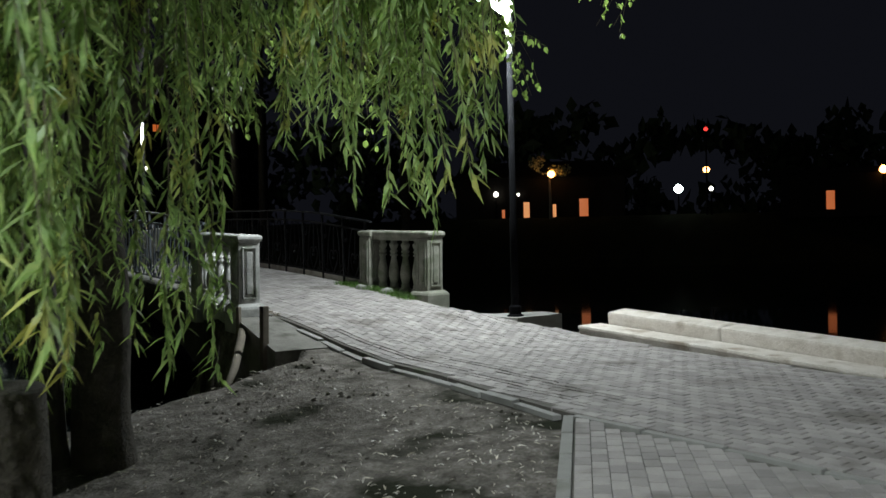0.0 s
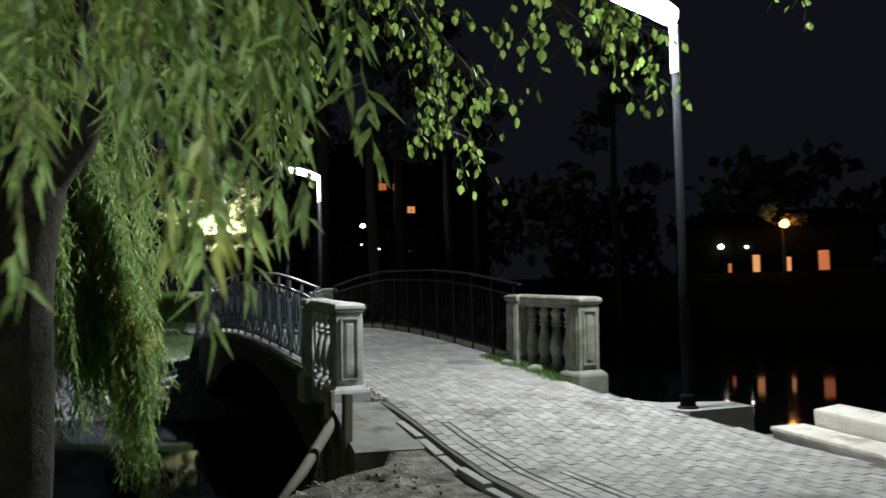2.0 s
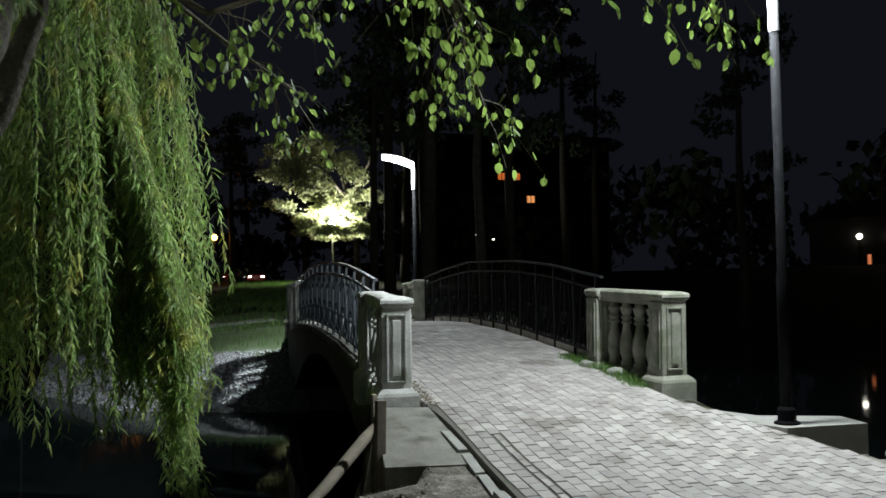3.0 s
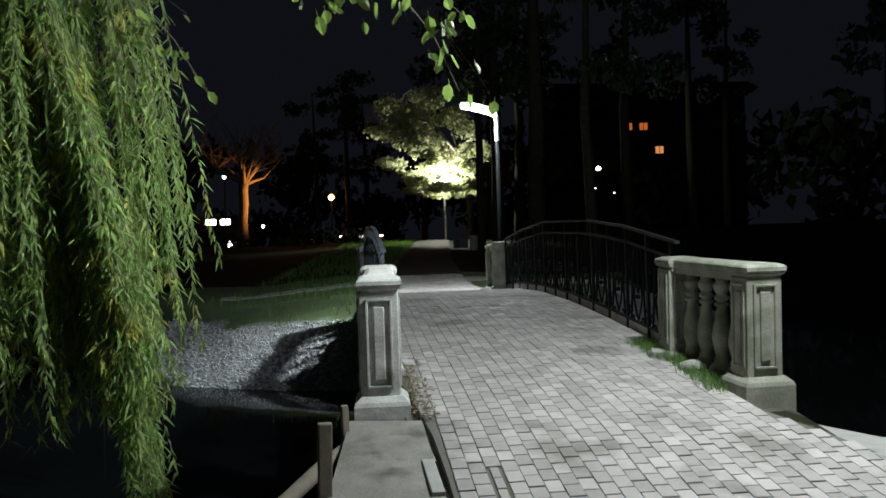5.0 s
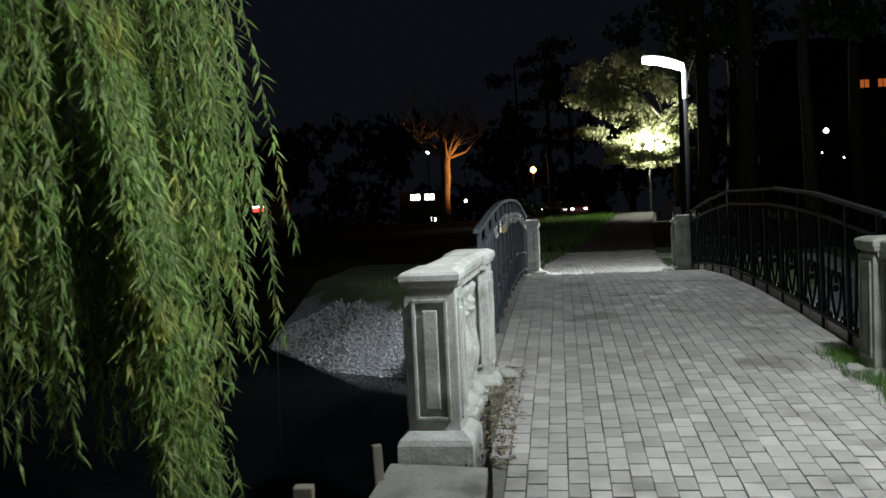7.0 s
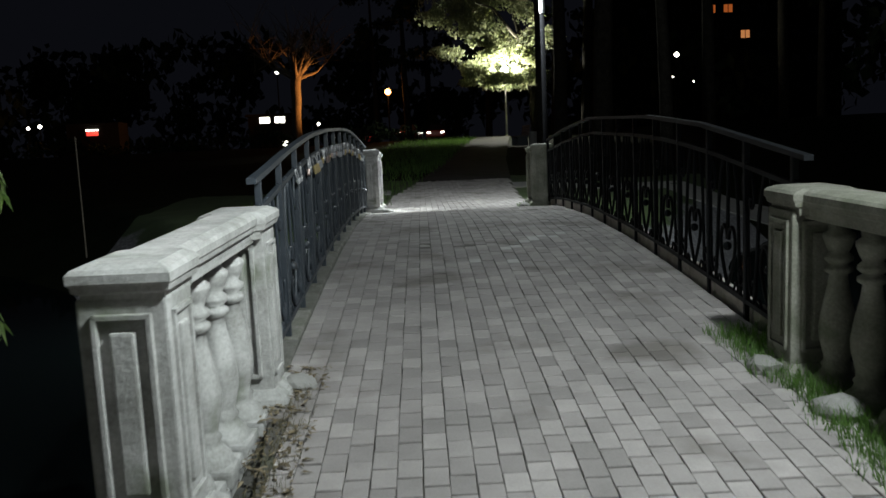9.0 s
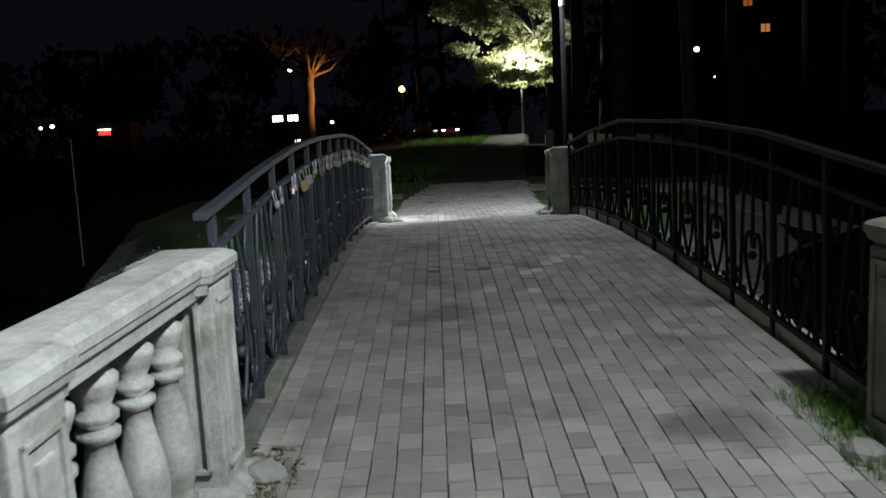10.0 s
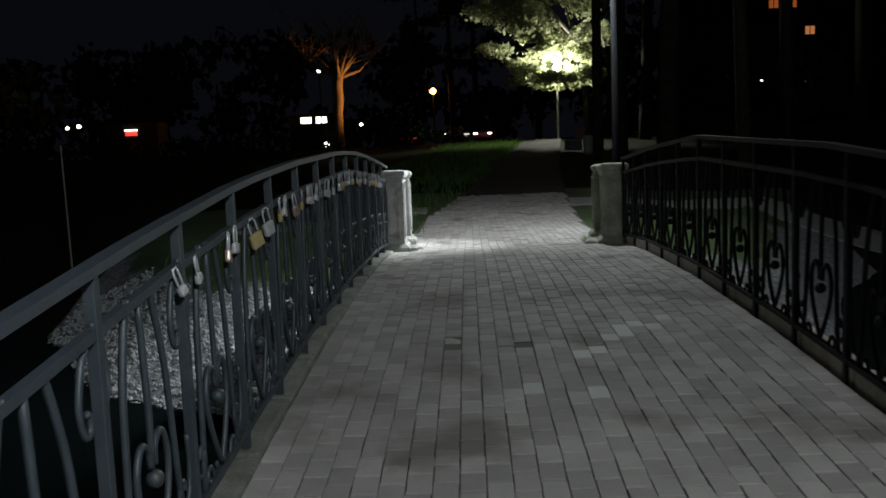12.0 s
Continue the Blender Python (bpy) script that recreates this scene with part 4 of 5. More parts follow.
def build_far_trees():
    rng = random.Random(3)
    # the tree round the far lamp
    tree = thing("path_tree", "leafy tree over the path, lit green by the lamp inside it", "tree", Matrix.Translation((0, 0, 0)))
    part("trunk", limb([(12.6, 62.5, 1.8), (12.5, 62.4, 4.5), (12.0, 62, 7.5), (11, 61.5, 11)], [0.28, 0.22, 0.2, 0.1], 10), NIGHTBARK, tree, smooth=True)
    for pts in ([(12.0, 62, 7.0), (10.5, 61, 8.4), (8.5, 60.5, 9.0)], [(12.0, 62, 7.5), (10, 60, 9.6), (7.5, 59.5, 10.4)], [(12, 62, 8), (13, 60, 10), (13.5, 59, 12)]):
        part("limb", limb(pts, [0.12, 0.08, 0.03], 7), BARK, tree, smooth=True)
    blobs = []
    for _ in range(26):
        a, r = rng.uniform(0, 6.283), rng.random() ** 0.5
        c = (9.9 + 4.0 * r * math.cos(a), 60.5 + 3.6 * r * math.sin(a), 9.2 + 3.2 * rng.uniform(-1, 1) * (1 - 0.5 * r) - 0.5 * (r > 0.8))
        blobs.append((c, (rng.uniform(0.7, 1.4), rng.uniform(0.7, 1.4), rng.uniform(0.5, 1.0))))
    for _ in range(16):
        blobs.append(((10.6 + rng.uniform(-2.0, 2.2), 61.2 + rng.uniform(-1.8, 1.5), rng.uniform(6.0, 8.2)), (rng.uniform(0.5, 1.0), rng.uniform(0.5, 1.0), rng.uniform(0.35, 0.7))))
    lower = []
    for k in range(22):
        a = k / 22 * 6.283
        lower.append(((10.75 + 1.9 * math.cos(a) + rng.uniform(-0.3, 0.3), 60.2 + 1.5 * math.sin(a), rng.uniform(5.0, 5.7) + 0.35 * abs(math.cos(a))), (rng.uniform(0.5, 0.9), rng.uniform(0.4, 0.8), rng.uniform(0.3, 0.5))))
    for _ in range(12):
        lower.append(((10.7 + rng.uniform(-1.6, 1.7), rng.uniform(62.6, 63.8), rng.uniform(5.0, 7.0)), (rng.uniform(0.6, 1.0), 0.5, rng.uniform(0.4, 0.7))))
    tagged(part("crown", clump_crown(rng, blobs, 26000, 0.2, FARLEAF), None, tree), kind="stuff")
    tagged(part("lower_crown", clump_crown(rng, lower, 12000, 0.19, FARLEAF, "lower_crown", -1.0), None, tree), kind="stuff")
    # tall dark trees east of the path and along the far shore
    spots = [(10.6, 45, 0.22, 17), (11.8, 47, 0.34, 19), (12.4, 41, 0.42, 20), (14.5, 50, 0.3, 18), (17.5, 44, 0.3, 17), (15.0, 58, 0.35, 19), (15, 70, 0.3, 17), (31, 44, 0.3, 18), (28, 62, 0.35, 20),
             (4.6, 78, 0.3, 14), (1.5, 90, 0.3, 15), (34, 70, 0.35, 19), (13.8, 37, 0.25, 15), (6.5, 98, 0.35, 16), (12, 92, 0.35, 17)]
    for x, y, r, h in spots:
        z = ground_z(x, y) - 0.1
        t = thing("conifer_tree", "tall park tree, its unlit night tone put into bark and leaf colours", "tree", group="dark park trees")
        part("trunk", limb([(x, y, z), (x + rng.uniform(-0.2, 0.2), y, z + h * 0.4), (x + rng.uniform(-0.4, 0.4), y, z + h)], [r, r * 0.75, 0.05], 9), NIGHTBARK, t, smooth=True)
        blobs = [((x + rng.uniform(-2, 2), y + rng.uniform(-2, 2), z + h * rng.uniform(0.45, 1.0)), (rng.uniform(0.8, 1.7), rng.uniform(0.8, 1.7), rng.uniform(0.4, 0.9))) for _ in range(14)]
        tagged(part("crown", clump_crown(rng, blobs, 1800, 0.42, NIGHTLEAF), None, t), kind="stuff")
    # bare tree lit by the orange lamp
    bare = thing("bare_tree", "bare forked tree lit orange by a street lamp", "tree")
    bx, by, bz = -4.5, 80.0, ground_z(-4.5, 80.0)
    part("trunk", limb([(bx, by, bz - 0.2), (bx, by, bz + 2), (bx + 0.15, by, bz + 6.1)], [0.5, 0.38, 0.42], 12), BARK, bare, smooth=True)
    crotch = Vector((bx + 0.15, by, bz + 6.0))
    for k in range(12):
        a = k / 12 * 6.283 + rng.uniform(-0.3, 0.3)
        out = rng.uniform(1.4, 4.8)
        p1 = crotch + Vector((math.cos(a) * out * 0.45, math.sin(a) * out * 0.4, rng.uniform(0.2, 1.4)))
        p2 = crotch + Vector((math.cos(a) * out, math.sin(a) * out * 0.8, rng.uniform(0.4, 4.6)))
        part("limb", limb([crotch - Vector((0, 0, 0.3)), p1, p2], [0.2, 0.09, 0.025], 7), BARK, bare, smooth=True)
        for _ in range(9):
            q = p1.lerp(p2, rng.random())
            e = q + Vector((rng.uniform(-2.8, 2.8), rng.uniform(-1.4, 1.4), rng.uniform(0.3, 3.4)))
            part("branch", tube([q, q.lerp(e, 0.5) + Vector((0, 0, 0.25)), e], (0.035, 0.022, 0.008), 5), BARK, bare)


build_far_trees()


# ---- far lights and houses ----
def far_lamp(place, glow, label, size=0.16, paint=POLE, category="street lamp"):
    x, y, z = place
    base = max(ground_z(x, y), WATER_Z)
    t = thing("street_lamp", label, category, Matrix.Translation((x, y, base)), group="distant lamps")
    h = z - base
    part("pole", lathe(((0.07, -0.1), (0.06, h * 0.5), (0.045, max(h - size, 0.1))), 8), paint, t)
    part("globe", lathe(((size * 0.3, h - size), (size, h - size * 0.4), (size, h + size * 0.3), (size * 0.3, h + size)), 10), glow, t, "glowing globe", smooth=True)
    return t


for spot, glow, label, size in (((3.0, 80, 6.25), LIT_WARM, "orange street lamp by the road", 0.26), ((-6.32, 85, 2.55), LIT_FAR, "low white globe lamp in the park", 0.26),
                                ((-0.45, 85, 2.55), LIT_FAR, "low white globe lamp in the park", 0.2), ((-28.2, 85, 4.73), LIT_FAR, "small far white lamp", 0.14),
                                ((-27.2, 85, 4.83), LIT_FAR, "small far white lamp", 0.17), ((-6.6, 85, 8.6), LIT_FAR, "far white lamp on a tall pole", 0.16),
                                ((-3.3, 85, 4.05), LIT_FAR, "small far white lamp", 0.14), ((41.1, 47.2, 4.27), LIT_FAR, "white lamp by the lakeside house", 0.17),
                                ((42.3, 46.15, 4.2), LIT_FAR, "faint white lamp by the lakeside house", 0.09), ((49.9, 38.05, 4.27), LIT_COOL, "greenish white lamp across the lake", 0.3),
                                ((50.97, 36.5, 5.5), LIT_WARM, "orange lamp across the lake", 0.22), ((51.2, 36.3, 4.2), LIT_FAR, "small white lamp across the lake", 0.14),
                                ((50.3, 36.0, 8.2), LIT_RED, "red warning light on a mast", 0.14), ((43.5, 44.0, 5.55), LIT_WARM, "orange lamp in a tree by the house", 0.26),
                                ((54.9, 26.3, 4.9), LIT_WARM, "orange lamp across the lake", 0.25), ((23.1, 68, 7.2), LIT_FAR, "bright white lamp among the dark trees", 0.17),
                                ((21.4, 63, 5.4), LIT_FAR, "faint lamp among the trees", 0.05), ((22.4, 62, 5.0), LIT_FAR, "faint lamp among the trees", 0.05)):
    far_lamp(spot, glow, label, size)
far_lamp((10.78, 62.0, 6.2), LIT, "park lamp on a pale pole inside the tree crown", 0.24, KERB)


def build_house():
    """A low house on the far shore with orange-lit doorways."""
    h = thing("lakeside_house", "low plastered house across the lake, doorways lit orange", "house", pose(44.18, 44.48, 2.5, 0, 0, -43.8))
    part("wall", box((12, 5, 3.4), (-1, 2.6, 1.2)), NIGHTWALL, h)
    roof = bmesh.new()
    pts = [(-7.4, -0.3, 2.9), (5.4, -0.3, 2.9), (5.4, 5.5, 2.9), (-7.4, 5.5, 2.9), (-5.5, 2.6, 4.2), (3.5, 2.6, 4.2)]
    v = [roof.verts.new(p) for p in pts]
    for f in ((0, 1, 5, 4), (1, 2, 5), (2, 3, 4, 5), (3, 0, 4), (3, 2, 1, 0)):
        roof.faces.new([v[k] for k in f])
    part("roof", roof, NIGHTWALL, h)
    for x, w, hh, mat in ((-3.6, 0.2, 0.6, WIN_WARM), (-1.95, 0.42, 1.1, WIN_PALE), (0.0, 0.3, 0.9, WIN_PALE), (2.1, 0.62, 1.25, WIN_WARM)):
        d = part("doorway", box((w + 0.25, 0.16, hh + 0.15), (x, 0.06, hh / 2 + 0.05), 0.02), NIGHTWALL, h)
        part("pane", box((w, 0.05, hh), (x, -0.05, hh / 2 + 0.05)), mat, d, "lit pane")
    shed = thing("lakeside_house", "small house across the lake, walls darkened for night, with a lit window", "house", pose(53.8, 28.6, 2.2, 0, 0, -62))
    part("wall", box((7, 4, 2.8), (0, 2.1, 1.2)), NIGHTWALL, shed)
    part("roof", box((7.6, 4.6, 0.3), (0, 2.1, 2.75), 0.05), NIGHTWALL, shed)
    part("pane", box((0.5, 0.05, 1.2), (-0.5, 0.05, 0.9)), WIN_WARM, shed, "lit pane")
    part("pane", box((0.4, 0.05, 1.3), (3.0, 0.05, 0.9)), WIN_WARM, shed, "lit pane")
    rng = random.Random(9)
    t = thing("bank_tree", "small leafy tree lit orange by a lamp", "tree")
    part("trunk", limb([(43.0, 43.6, 2.2), (43.1, 43.7, 4.2), (43.5, 44.2, 5.8)], [0.12, 0.09, 0.04], 7), BARK, t, smooth=True)
    tagged(part("crown", clump_crown(rng, [((43.6, 44.3, 6.0), (0.9, 0.9, 0.5)), ((43.0, 44.6, 6.3), (0.8, 0.8, 0.6)), ((44.3, 43.8, 5.9), (0.7, 0.7, 0.5))], 900, 0.16, FARLEAF), None, t), kind="stuff")


build_house()


def build_block(m, floors, cols, lit, label, w=2.6, fh=3.0):
    b = thing("apartment_building", label, "building", m)
    width, height = cols * w, floors * fh + 1.0
    part("wall", box((width + 1.0, 10, height), (0, 5.1, height / 2)), NIGHTWALL, b)
    part("roof", box((width + 1.6, 10.8, 0.5), (0, 5.1, height + 0.22), 0.05), NIGHTWALL, b)
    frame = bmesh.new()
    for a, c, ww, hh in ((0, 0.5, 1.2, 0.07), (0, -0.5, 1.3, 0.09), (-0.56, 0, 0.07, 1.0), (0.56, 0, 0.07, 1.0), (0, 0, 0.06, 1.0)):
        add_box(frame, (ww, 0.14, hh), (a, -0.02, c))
    first = part("window", frame, NIGHTWALL, b)
    pane = {}
    for mat in (GLASS, WIN_WARM, WIN_PALE):
        pane[mat] = mesh_of("pane", [(-0.53, -0.01, -0.45), (0.53, -0.01, -0.45), (0.53, -0.01, 0.45), (-0.53, -0.01, 0.45)], [(0, 1, 2, 3)], (mat,))
    k = 0
    for f in range(floors):
        for c in range(cols):
            ob = first if k == 0 else part("window", first.data, None, b)
            ob.matrix_basis = Matrix.Translation(((c - (cols - 1) / 2) * w, 0, 2.0 + f * fh))
            part("pane", pane[lit.get((f, c), GLASS)], None, ob)
            k += 1


build_block(pose(42.9, 112, 2.1), 6, 12, {(4, 4): WIN_WARM, (4, 5): WIN_WARM, (3, 6): WIN_PALE, (1, 6): WIN_PALE, (1, 8): WIN_PALE}, "apartment building behind trees, walls darkened for night, a few lit windows", 2.0)


def build_sign():
    s = thing("shop_sign", "red glowing shop sign with a white strip on a wall", "sign", pose(-22.8, 85, ground_z(-22.8, 85)))
    part("wall", box((4.5, 2.5, 3.2), (0, 1.4, 1.5)), NIGHTWALL, s)
    part("panel", box((1.0, 0.12, 0.35), (0, 0.05, 2.2), 0.02), LIT_RED, s, "glowing red panel")
    part("strip", box((1.1, 0.12, 0.1), (0, 0.05, 2.5), 0.02), LIT_FAR, s, "glowing white strip")
    k = thing("kiosk", "small kiosk with two bright white windows", "kiosk", pose(-7.3, 85, ground_z(-7.3, 85)))
    part("wall", box((4.2, 2.4, 3.1), (0, 1.4, 1.5)), NIGHTWALL, k)
    part("roof", box((4.6, 2.8, 0.2), (0, 1.4, 3.15), 0.03), NIGHTWALL, k)
    for x in (-0.65, 0.65):
        part("window", box((0.85, 0.08, 0.5), (x, 0.18, 2.72), 0.02), LIT_FAR, k, "bright white window")


build_sign()


def build_car(m, label, front):
    c = thing("parked_car", label, "car", m, group="parked cars")
    body = box((4.2, 1.7, 0.62), (0, 0, 0.58), 0.14)
    part("body", body, CARPAINT, c)
    cabin = bmesh.new()
    add_lathe(cabin, ((1.0, 0.85), (0.95, 1.0), (0.72, 1.38), (0.66, 1.42)), 4, (0, 0, 0), True)
    bmesh.ops.scale(cabin, vec=(1.15, 0.78, 1), verts=cabin.verts[:])
    part("cabin", cabin, GLASS, c)
    for x in (-1.3, 1.3):
        for y in (-0.8, 0.8):
            w = part("wheel", lathe(((0.31, -0.1), (0.33, -0.06), (0.33, 0.06), (0.31, 0.1)), 14), RUBBER, c)
            w.matrix_basis = pose(x, y, 0.33, 90)
    for y in (-0.6, 0.6):
        part("headlight" if front else "tail_light", box((0.08, 0.3, 0.14), (-2.09, y, 0.68), 0.02), LIT_FAR if front else LIT_RED, c)


for x, y, turn, front, label in ((4.6, 83, 82, True, "dark red parked car with its headlights on"), (0.3, 88, 95, False, "dark red parked car with glowing tail lights"), (7.0, 88, 85, True, "parked car with lit headlights behind bushes")):
    build_car(pose(x, y, ground_z(x, y), 0, 0, turn), label, front)


def build_bench():
    b = thing("park_bench", "dark slatted park bench beside the path", "bench", pose(10.2, 50, path_z(50), 0, 0, -85))
    for k in range(4):
        part("seat_slat", box((1.7, 0.09, 0.035), (0, -0.18 + k * 0.12, 0.45), 0.006), WOOD, b)
        part("back_slat", box((1.7, 0.03, 0.09), (0, 0.30 + k * 0.02, 0.55 + k * 0.12), 0.006), WOOD, b)
    for x in (-0.7, 0.7):
        part("leg", box((0.05, 0.5, 0.44), (x, 0.02, 0.21), 0.01), IRON, b)
        part("back_support", box((0.05, 0.04, 0.55), (x, 0.36, 0.70), 0.01, pose(0, 0, 0, -9)), IRON, b)
    bin_ = thing("litter_bin", "pale round litter bin by the bench", "litter bin", pose(10.6, 47.5, path_z(47.5)))
    part("body", lathe(((0.2, 0), (0.24, 0.1), (0.26, 0.7), (0.28, 0.72), (0.26, 0.74)), 14), KERB, bin_, smooth=True)


build_bench()


def build_cross_path():
    for x0, x1, y0, y1 in ((0.6, 4.62, 28.4, 29.7), (7.7, 24, 29.4, 31.0)):
        xs, ys = np.linspace(x0, x1, 28), np.linspace(y0, y1, 5)
        verts = [(x, y + 0.05 * (x - x0), ground_z(x, y + 0.05 * (x - x0)) + 0.03 + dz) for dz in (0.0, -0.12) for x in xs for y in ys]
        n, w = len(xs), len(ys)
        faces = [(i * w + j, (i + 1) * w + j, (i + 1) * w + j + 1, i * w + j + 1) for i in range(n - 1) for j in range(w - 1)]
        rim = [i * w for i in range(n)] + [(n - 1) * w + j for j in range(1, w)] + [i * w + w - 1 for i in range(n - 2, -1, -1)] + [j for j in range(w - 2, 0, -1)]
        faces += [(p, q, q + n * w, p + n * w) for p, q in zip(rim, rim[1:] + rim[:1])]
        ob = new("cross_path", mesh_of("cross_path", verts, faces, (KERB,)))
        tagged(ob, "pale paved path that crosses behind the bridge", "path", kind="structure")


build_cross_path()


# far tree line added to hide the ground's edge against the sky
def build_woods():
    rng = random.Random(61)
    blobs = []
    for _ in range(150):
        x = rng.uniform(-90, 30)
        blobs.append(((x, rng.uniform(98, 125), rng.uniform(2, 13)), (rng.uniform(2, 4.5), rng.uniform(2, 4), rng.uniform(1.5, 3.2))))
    for _ in range(90):
        k = rng.uniform(-45, 60)
        d = rng.uniform(72, 90)
        blobs.append(((0.69 * d + 0.72 * k, 0.72 * d - 0.69 * k, rng.uniform(2, 11)), (rng.uniform(2, 4), rng.uniform(2, 4), rng.uniform(1.5, 3))))
    shrubs = [((x, y, ground_z(x, y) + rng.uniform(0.2, 0.9)), (rng.uniform(0.8, 1.9), rng.uniform(0.7, 1.4), rng.uniform(0.4, 0.9))) for x, y in ((rng.uniform(-60, 5.5), rng.uniform(63, 76)) for _ in range(110))]
    tagged(new("shrubs", clump_crown(rng, shrubs, 14000, 0.3, NIGHTLEAF, "shrubs")), "low shrubs at the edge of the lawn, near black for night", "shrubs", kind="stuff")
    tagged(new("far_woods", clump_crown(rng, blobs, 22000, 1.3, NIGHTLEAF, "far_woods")), "far tree line added against the horizon, coloured black for night", "trees", kind="stuff")


build_woods()


# ---- small things on the ground ----
def build_grass(name, spots, label, height, mat=None):
    rng = random.Random(31)
    verts, faces = [], []
    for x, y, z, n, r in spots:
        for _ in range(n):
            a, d = rng.uniform(0, 6.283), r * rng.random() ** 0.6
            px, py = x + d * math.cos(a), y + d * math.sin(a)
            lean, h = Vector((rng.uniform(-0.5, 0.5), rng.uniform(-0.5, 0.5), 0)), height * rng.uniform(0.5, 1.3)
            side = Vector((math.cos(a * 3), math.sin(a * 3), 0)) * 0.004 * height / 0.12
            p, k = Vector((px, py, z)), len(verts)
            for q in (p - side, p + side, p + lean * h * 0.4 + Vector((0, 0, h * 0.6)) + side * 0.7, p + lean * h * 0.4 + Vector((0, 0, h * 0.6)) - side * 0.7, p + lean * h + Vector((0, 0, h * 0.95))):
                verts.append(tuple(q))
            faces += [(k, k + 1, k + 2, k + 3), (k + 3, k + 2, k + 4)]
    tagged(new(name, mesh_of(name, verts, faces, (mat or GRASS,))), label, "grass", kind="stuff")


rng = random.Random(41)
build_grass("grass_tufts", [(7.27 + rng.uniform(-0.08, 0.06), y, path_z(y), 110, 0.17) for y in np.arange(10.0, 12.0, 0.09)] + [(7.27, 9.45, 0.3, 60, 0.1)]
            + [(7.12, 21.2 + 0.15 * k, path_z(21.5) - 0.02, 40, 0.14) for k in range(6)], "green grass tufts at the foot of the balustrade", 0.085)
build_grass("dry_weeds", [(4.70 + rng.uniform(-0.06, 0.05), 9.95 + 0.1 * k, path_z(10 + 0.1 * k) - 0.02, 26, 0.10) for k in range(15)], "low dry brownish weeds at the foot of the balustrade", 0.06, DRYWEED)
build_grass("grass_verge", [(walk_edges(y)[0] - 0.2 - d, y, ground_z(walk_edges(y)[0] - 0.4 - d, y), 12 if y < 36 else 34, 0.5) for y in np.arange(23, 62, 0.6) for d in (0.1, 0.6, 1.2, 1.9, 2.7, 3.6)], "green verge beside the park path", 0.22)


def build_litter():
    """Fallen leaves on the soil and a few on the walk."""
    rng = random.Random(77)
    verts, faces = [], []
    for _ in range(3000):
        x, y = rng.uniform(-0.6, 4.3), rng.uniform(1.2, 8.0)
        if x - y * 1.04 > 0.2 and x > 1.5:
            continue
        z = ground_z(x, y) + 0.012
        if z < -0.5:
            continue
        m = Euler((rng.uniform(-0.5, 0.5), rng.uniform(-0.5, 0.5), rng.uniform(0, 6.283))).to_matrix()
        s, k = 0.25 + 0.6 * rng.random() ** 2, len(verts)
        for c in LEAF_LONG:
            verts.append(tuple(Vector((x, y, z)) + m @ (Vector((c[0] * 1.3, c[1], c[2] * 2)) * s)))
        faces += [(k, k + 1, k + 2, k + 3), (k + 1, k + 4, k + 3, k + 2)]
    tagged(new("fallen_leaves", mesh_of("fallen_leaves", verts, faces, (DRYLEAF,))), "dry fallen leaves on the soil, glints put into their palest tone", "leaves", kind="stuff")
    verts, faces = [], []
    for _ in range(420):
        x, y = rng.uniform(4.56, 4.84), rng.uniform(9.6, 11.75)
        m = Euler((rng.uniform(-0.5, 0.5), rng.uniform(-0.5, 0.5), rng.uniform(0, 6.283))).to_matrix()
        s, k = 0.25 + 0.35 * rng.random(), len(verts)
        for c in LEAF_LONG:
            verts.append(tuple(Vector((x, y, path_z(y) + 0.012)) + m @ (Vector((c[0] * 1.9, c[1], c[2] * 2)) * s)))
        faces += [(k, k + 1, k + 2, k + 3), (k + 1, k + 4, k + 3, k + 2)]
    tagged(new("fallen_leaves", mesh_of("fallen_leaves", verts, faces, (BROWNLEAF,))), "brown fallen leaves at the foot of the balustrade", "leaves", kind="stuff")


build_litter()


def build_clods():
    rng = random.Random(29)
    bm = bmesh.new()
    bmesh.ops.create_icosphere(bm, subdivisions=1, radius=0.03)
    for v in bm.verts:
        v.co *= 1 + 0.5 * noise.noise(v.co * 40)
    me = bpy.data.meshes.new("soil_clods")
    bm.to_mesh(me)
    bm.free()
    me.materials.append(SOIL)
    places = []
    for _ in range(2600):
        x, y = rng.uniform(-1.5, 4.35), rng.uniform(1.0, 8.3)
        if y < 0.1 + 0.96 * x - 0.3 and x > 0.5 or noise.noise((x * 1.2, y * 1.2, 9)) < -0.1:
            continue
        k = 0.15 + 0.85 * rng.random() ** 3
        places.append(Matrix.LocRotScale((x, y, ground_z(x, y)), Euler((rng.uniform(0, 6), rng.uniform(0, 6), 0)), (k, k, k * 0.6)))
    tagged(new("soil_clods", joined(me, places)), "small dark clods on the trampled soil", "soil", kind="stuff")


build_clods()


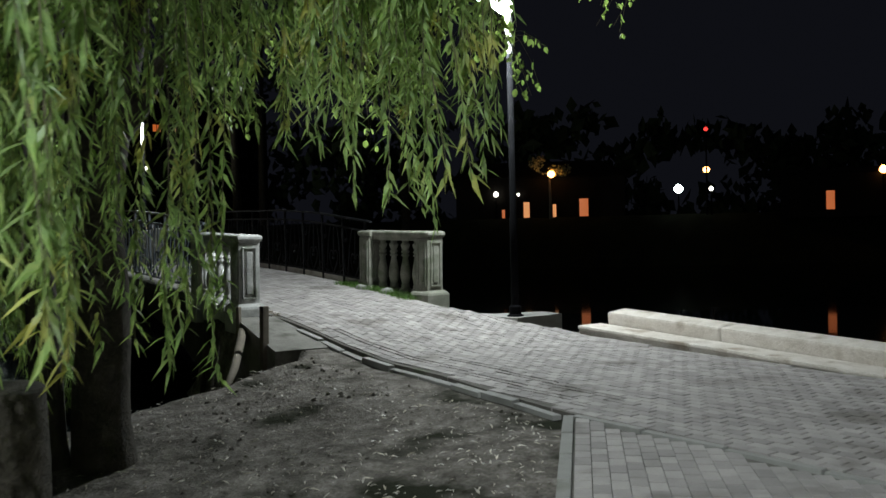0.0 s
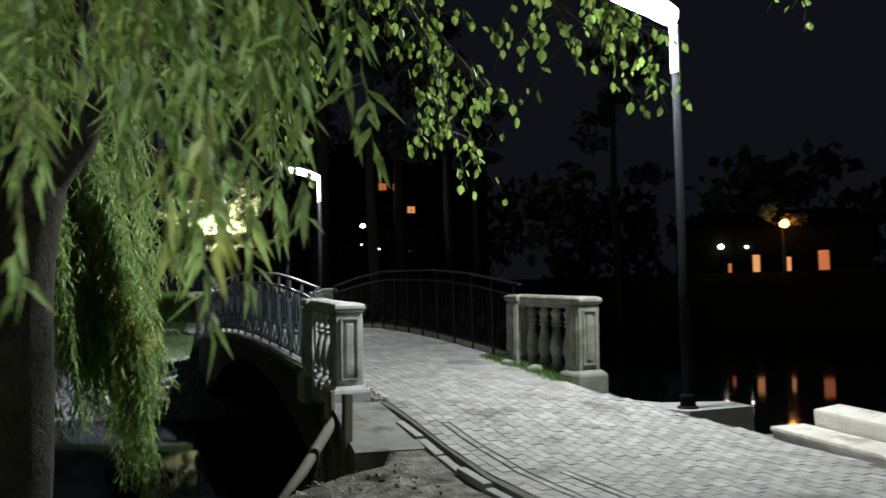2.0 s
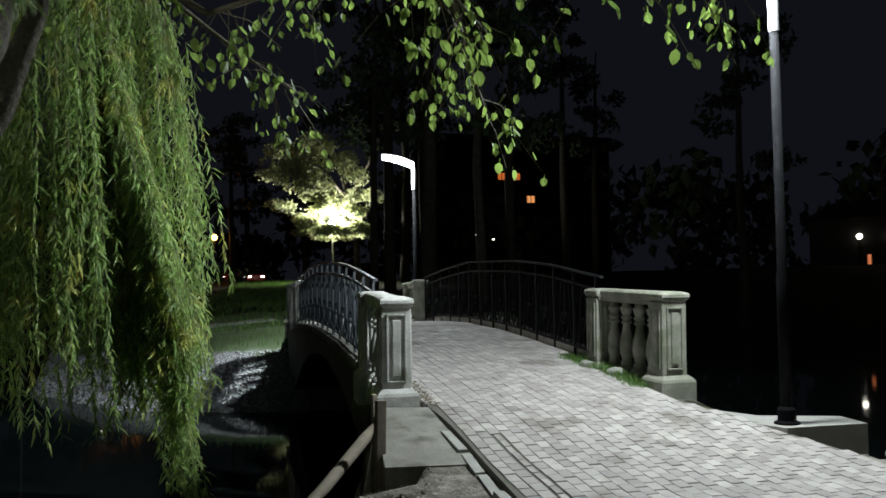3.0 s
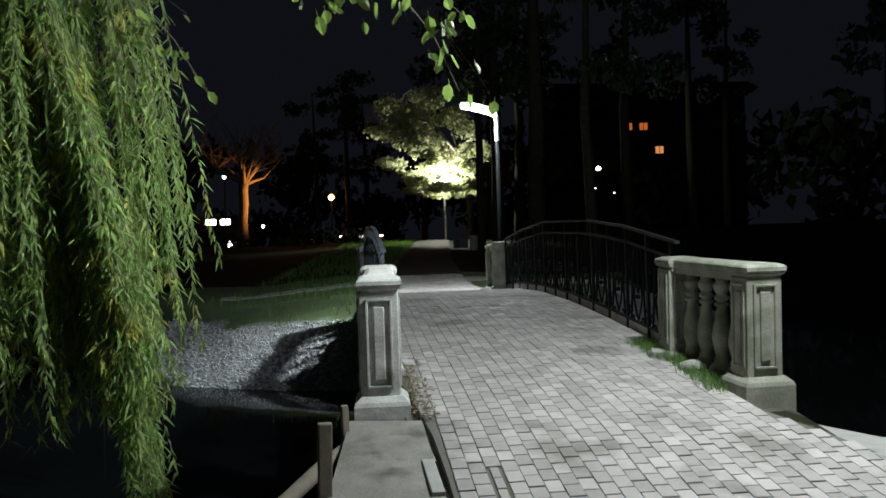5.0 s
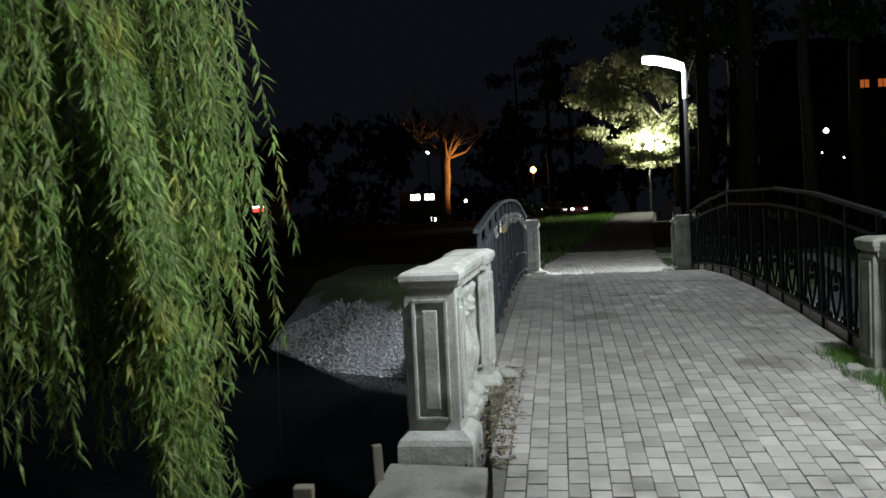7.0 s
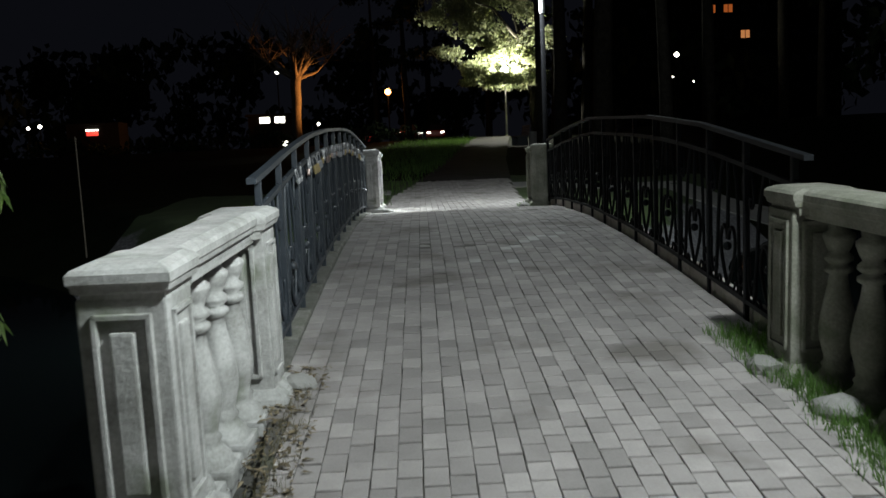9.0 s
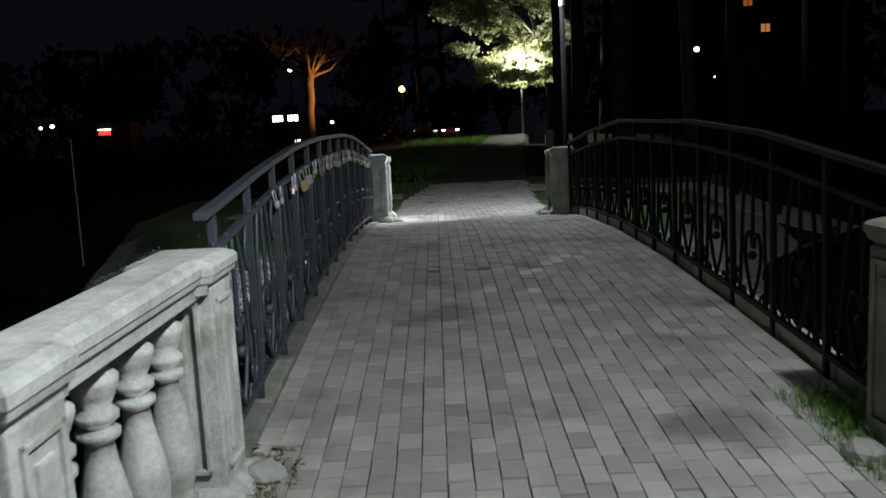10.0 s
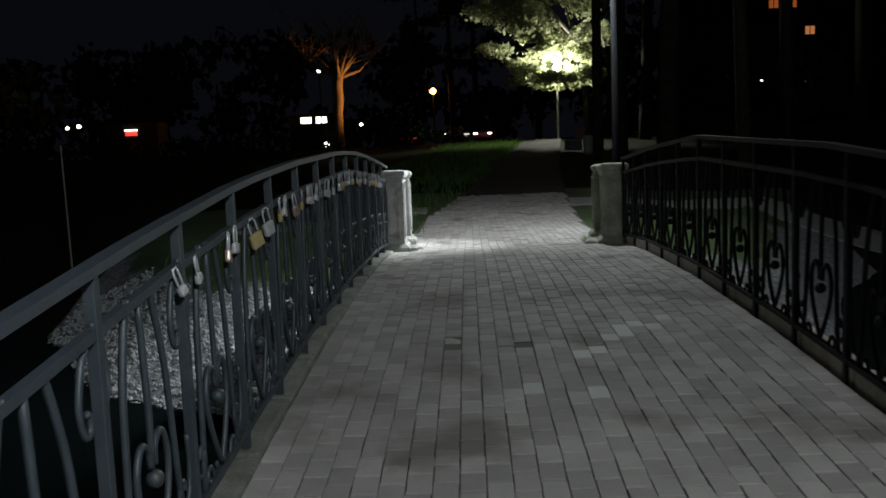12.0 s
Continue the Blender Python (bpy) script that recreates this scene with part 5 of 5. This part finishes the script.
def build_pebbles():
    rng = random.Random(19)
    bm = bmesh.new()
    bmesh.ops.create_icosphere(bm, subdivisions=1, radius=0.036)
    me = bpy.data.meshes.new("pebbles")
    bm.to_mesh(me)
    bm.free()
    me.materials.append(GRAVEL)
    places = []
    for _ in range(14000):
        x, y = (rng.uniform(-1.5, 4.6), rng.uniform(18.8, 25.5)) if rng.random() < 0.9 else (rng.uniform(8.0, 13), rng.uniform(18.8, 22.5))
        z = ground_z(x, y)
        if z < WATER_Z - 0.05 or z > 0.06 + 0.25 * noise.noise((x, y, 2)):
            continue
        k = rng.uniform(0.35, 1.3)
        places.append(Matrix.LocRotScale((x, y, z), Euler((rng.uniform(0, 6), rng.uniform(0, 6), 0)), (k, k * rng.uniform(0.6, 1), k * 0.6)))
    tagged(new("shore_pebbles", joined(me, places)), "grey pebbles heaped on the lake shore", "pebbles", kind="stuff")


build_pebbles()


def build_rubble():
    rng = random.Random(8)
    for x, y, s in ((4.70, 11.45, 0.10), (7.16, 11.35, 0.11), (7.26, 10.75, 0.12), (7.05, 21.2, 0.1), (4.78, 20.9, 0.11), (4.82, 21.3, 0.09)):
        bm = bmesh.new()
        bmesh.ops.create_icosphere(bm, subdivisions=2, radius=s)
        for v in bm.verts:
            v.co *= 1 + 0.35 * noise.noise(v.co * 9 + Vector((x, y, 0)))
            v.co.z *= 0.55
        ob = tagged(part("rubble_stone", bm, KERB), "broken lump of pale concrete beside the balustrade", "stone", group="rubble")
        ob.location = (x, y, path_z(y) + s * 0.15)
        ob.rotation_euler = (0, 0, rng.uniform(0, 6))


build_rubble()

# ---- pavers, last ----
def build_walk():
    bed = strip("walk", walk_edges, np.concatenate((np.arange(-14, 9, 0.5), np.arange(9, 23, 0.3), np.arange(23, 33, 1.5))), -0.011, JOINT, "paved park walk over the bridge", "path")
    me = paver_mesh(0.1042, 0.1555)
    near, rest = [], []
    rng = random.Random(2)
    cw, cl = 0.108, 0.168
    pale = []
    PALE = ((6.18, 15.1), (6.26, 15.2), (6.36, 15.4), (6.44, 15.65), (6.5, 15.5), (6.62, 15.8), (6.72, 15.75), (6.85, 16.0), (6.14, 14.4), (5.8, 14.45))
    x = 4.43
    col = 0
    while x < 8.0:
        y = 1.0 + (0.5 * cl if col % 2 else 0)
        while y < 32:
            a, b = walk_edges(y)
            if a + 0.045 < x < b - 0.04:
                tilt = math.degrees(math.atan2(path_z(y + 0.1) - path_z(y - 0.1), 0.2))
                slim = 0.55 if 4.0 < y < 8.6 and 0.26 < x - a < 0.37 or 4 < y < 6.8 and 0.6 < x - a < 0.71 else 1.0
                m = pose(x + rng.uniform(-0.002, 0.002), y + rng.uniform(-0.003, 0.003), path_z(y) + rng.uniform(-0.0015, 0.003) - (0.012 if (5.4 < x < 5.9 and 15.2 < y < 15.65 and rng.random() < 0.35) else 0), tilt + rng.uniform(-0.7, 0.7), rng.uniform(-0.8, 0.8), rng.uniform(-0.6, 0.6))
                m = m @ Matrix.Diagonal((slim, 1, 1, 1))
                if any(abs(x - px) < 0.054 and abs(y - py) < 0.085 for px, py in PALE):
                    pale.append(m)
                    y += cl
                    continue
                (near if 10.6 < y < 12.6 and len(near) < 299 else rest).append(m)
            y += cl
        x += cw
        col += 1
    tagged(part("pavers", joined(me, rest), None, bed), kind="stuff")
    light = paver_mesh(0.1042, 0.1555)
    light.materials[0] = PALEPAVER
    for m in pale:
        part("paver", light, None, bed, "paler replaced paver").matrix_basis = m
    # branch path where the walk begins
    d = Vector((1, 0.96, 0)).normalized()
    n = Vector((d.y, -d.x, 0))
    p0 = Vector((4.36, 3.86, 0)) + n * 0.05
    out = []
    for i in range(24):
        for j in range(-2, 52):
            c = p0 + n * (0.06 + i * cw) - d * ((j + (0.5 if i % 2 else 0)) * cl)
            if c.x < 4.33 and c.y > -6 and c.x > -3:
                out.append(pose(c.x, c.y, path_z(c.y) + rng.uniform(-0.002, 0.002), rng.uniform(-0.6, 0.6), rng.uniform(-0.6, 0.6), -math.degrees(math.atan2(d.x, d.y)) + rng.uniform(-0.5, 0.5)))
    corner = [(4.36, 3.80), (4.36, -4.0), (2.0, -6.0), (-3.4, -3.6)]
    base = prism(corner, -0.4, -0.0)
    for v in base.verts:
        v.co.z = path_z(v.co.y) - (0.022 if v.co.z > -0.1 else 0.08)
    side = tagged(part("branch_path", base, JOINT), "paved branch path that joins the walk", "path", kind="structure")
    tagged(part("pavers", joined(me, out), None, side), kind="stuff")
    for m in near:
        ob = part("paver", me, None, bed)
        ob.matrix_basis = m


build_walk()
strip("park_path", walk_edges, np.arange(31.9, 66, 1.5), 0.0, DIMMED_ASPHALT, "dark park path under trees, unlit stretch put into its colour", "path")
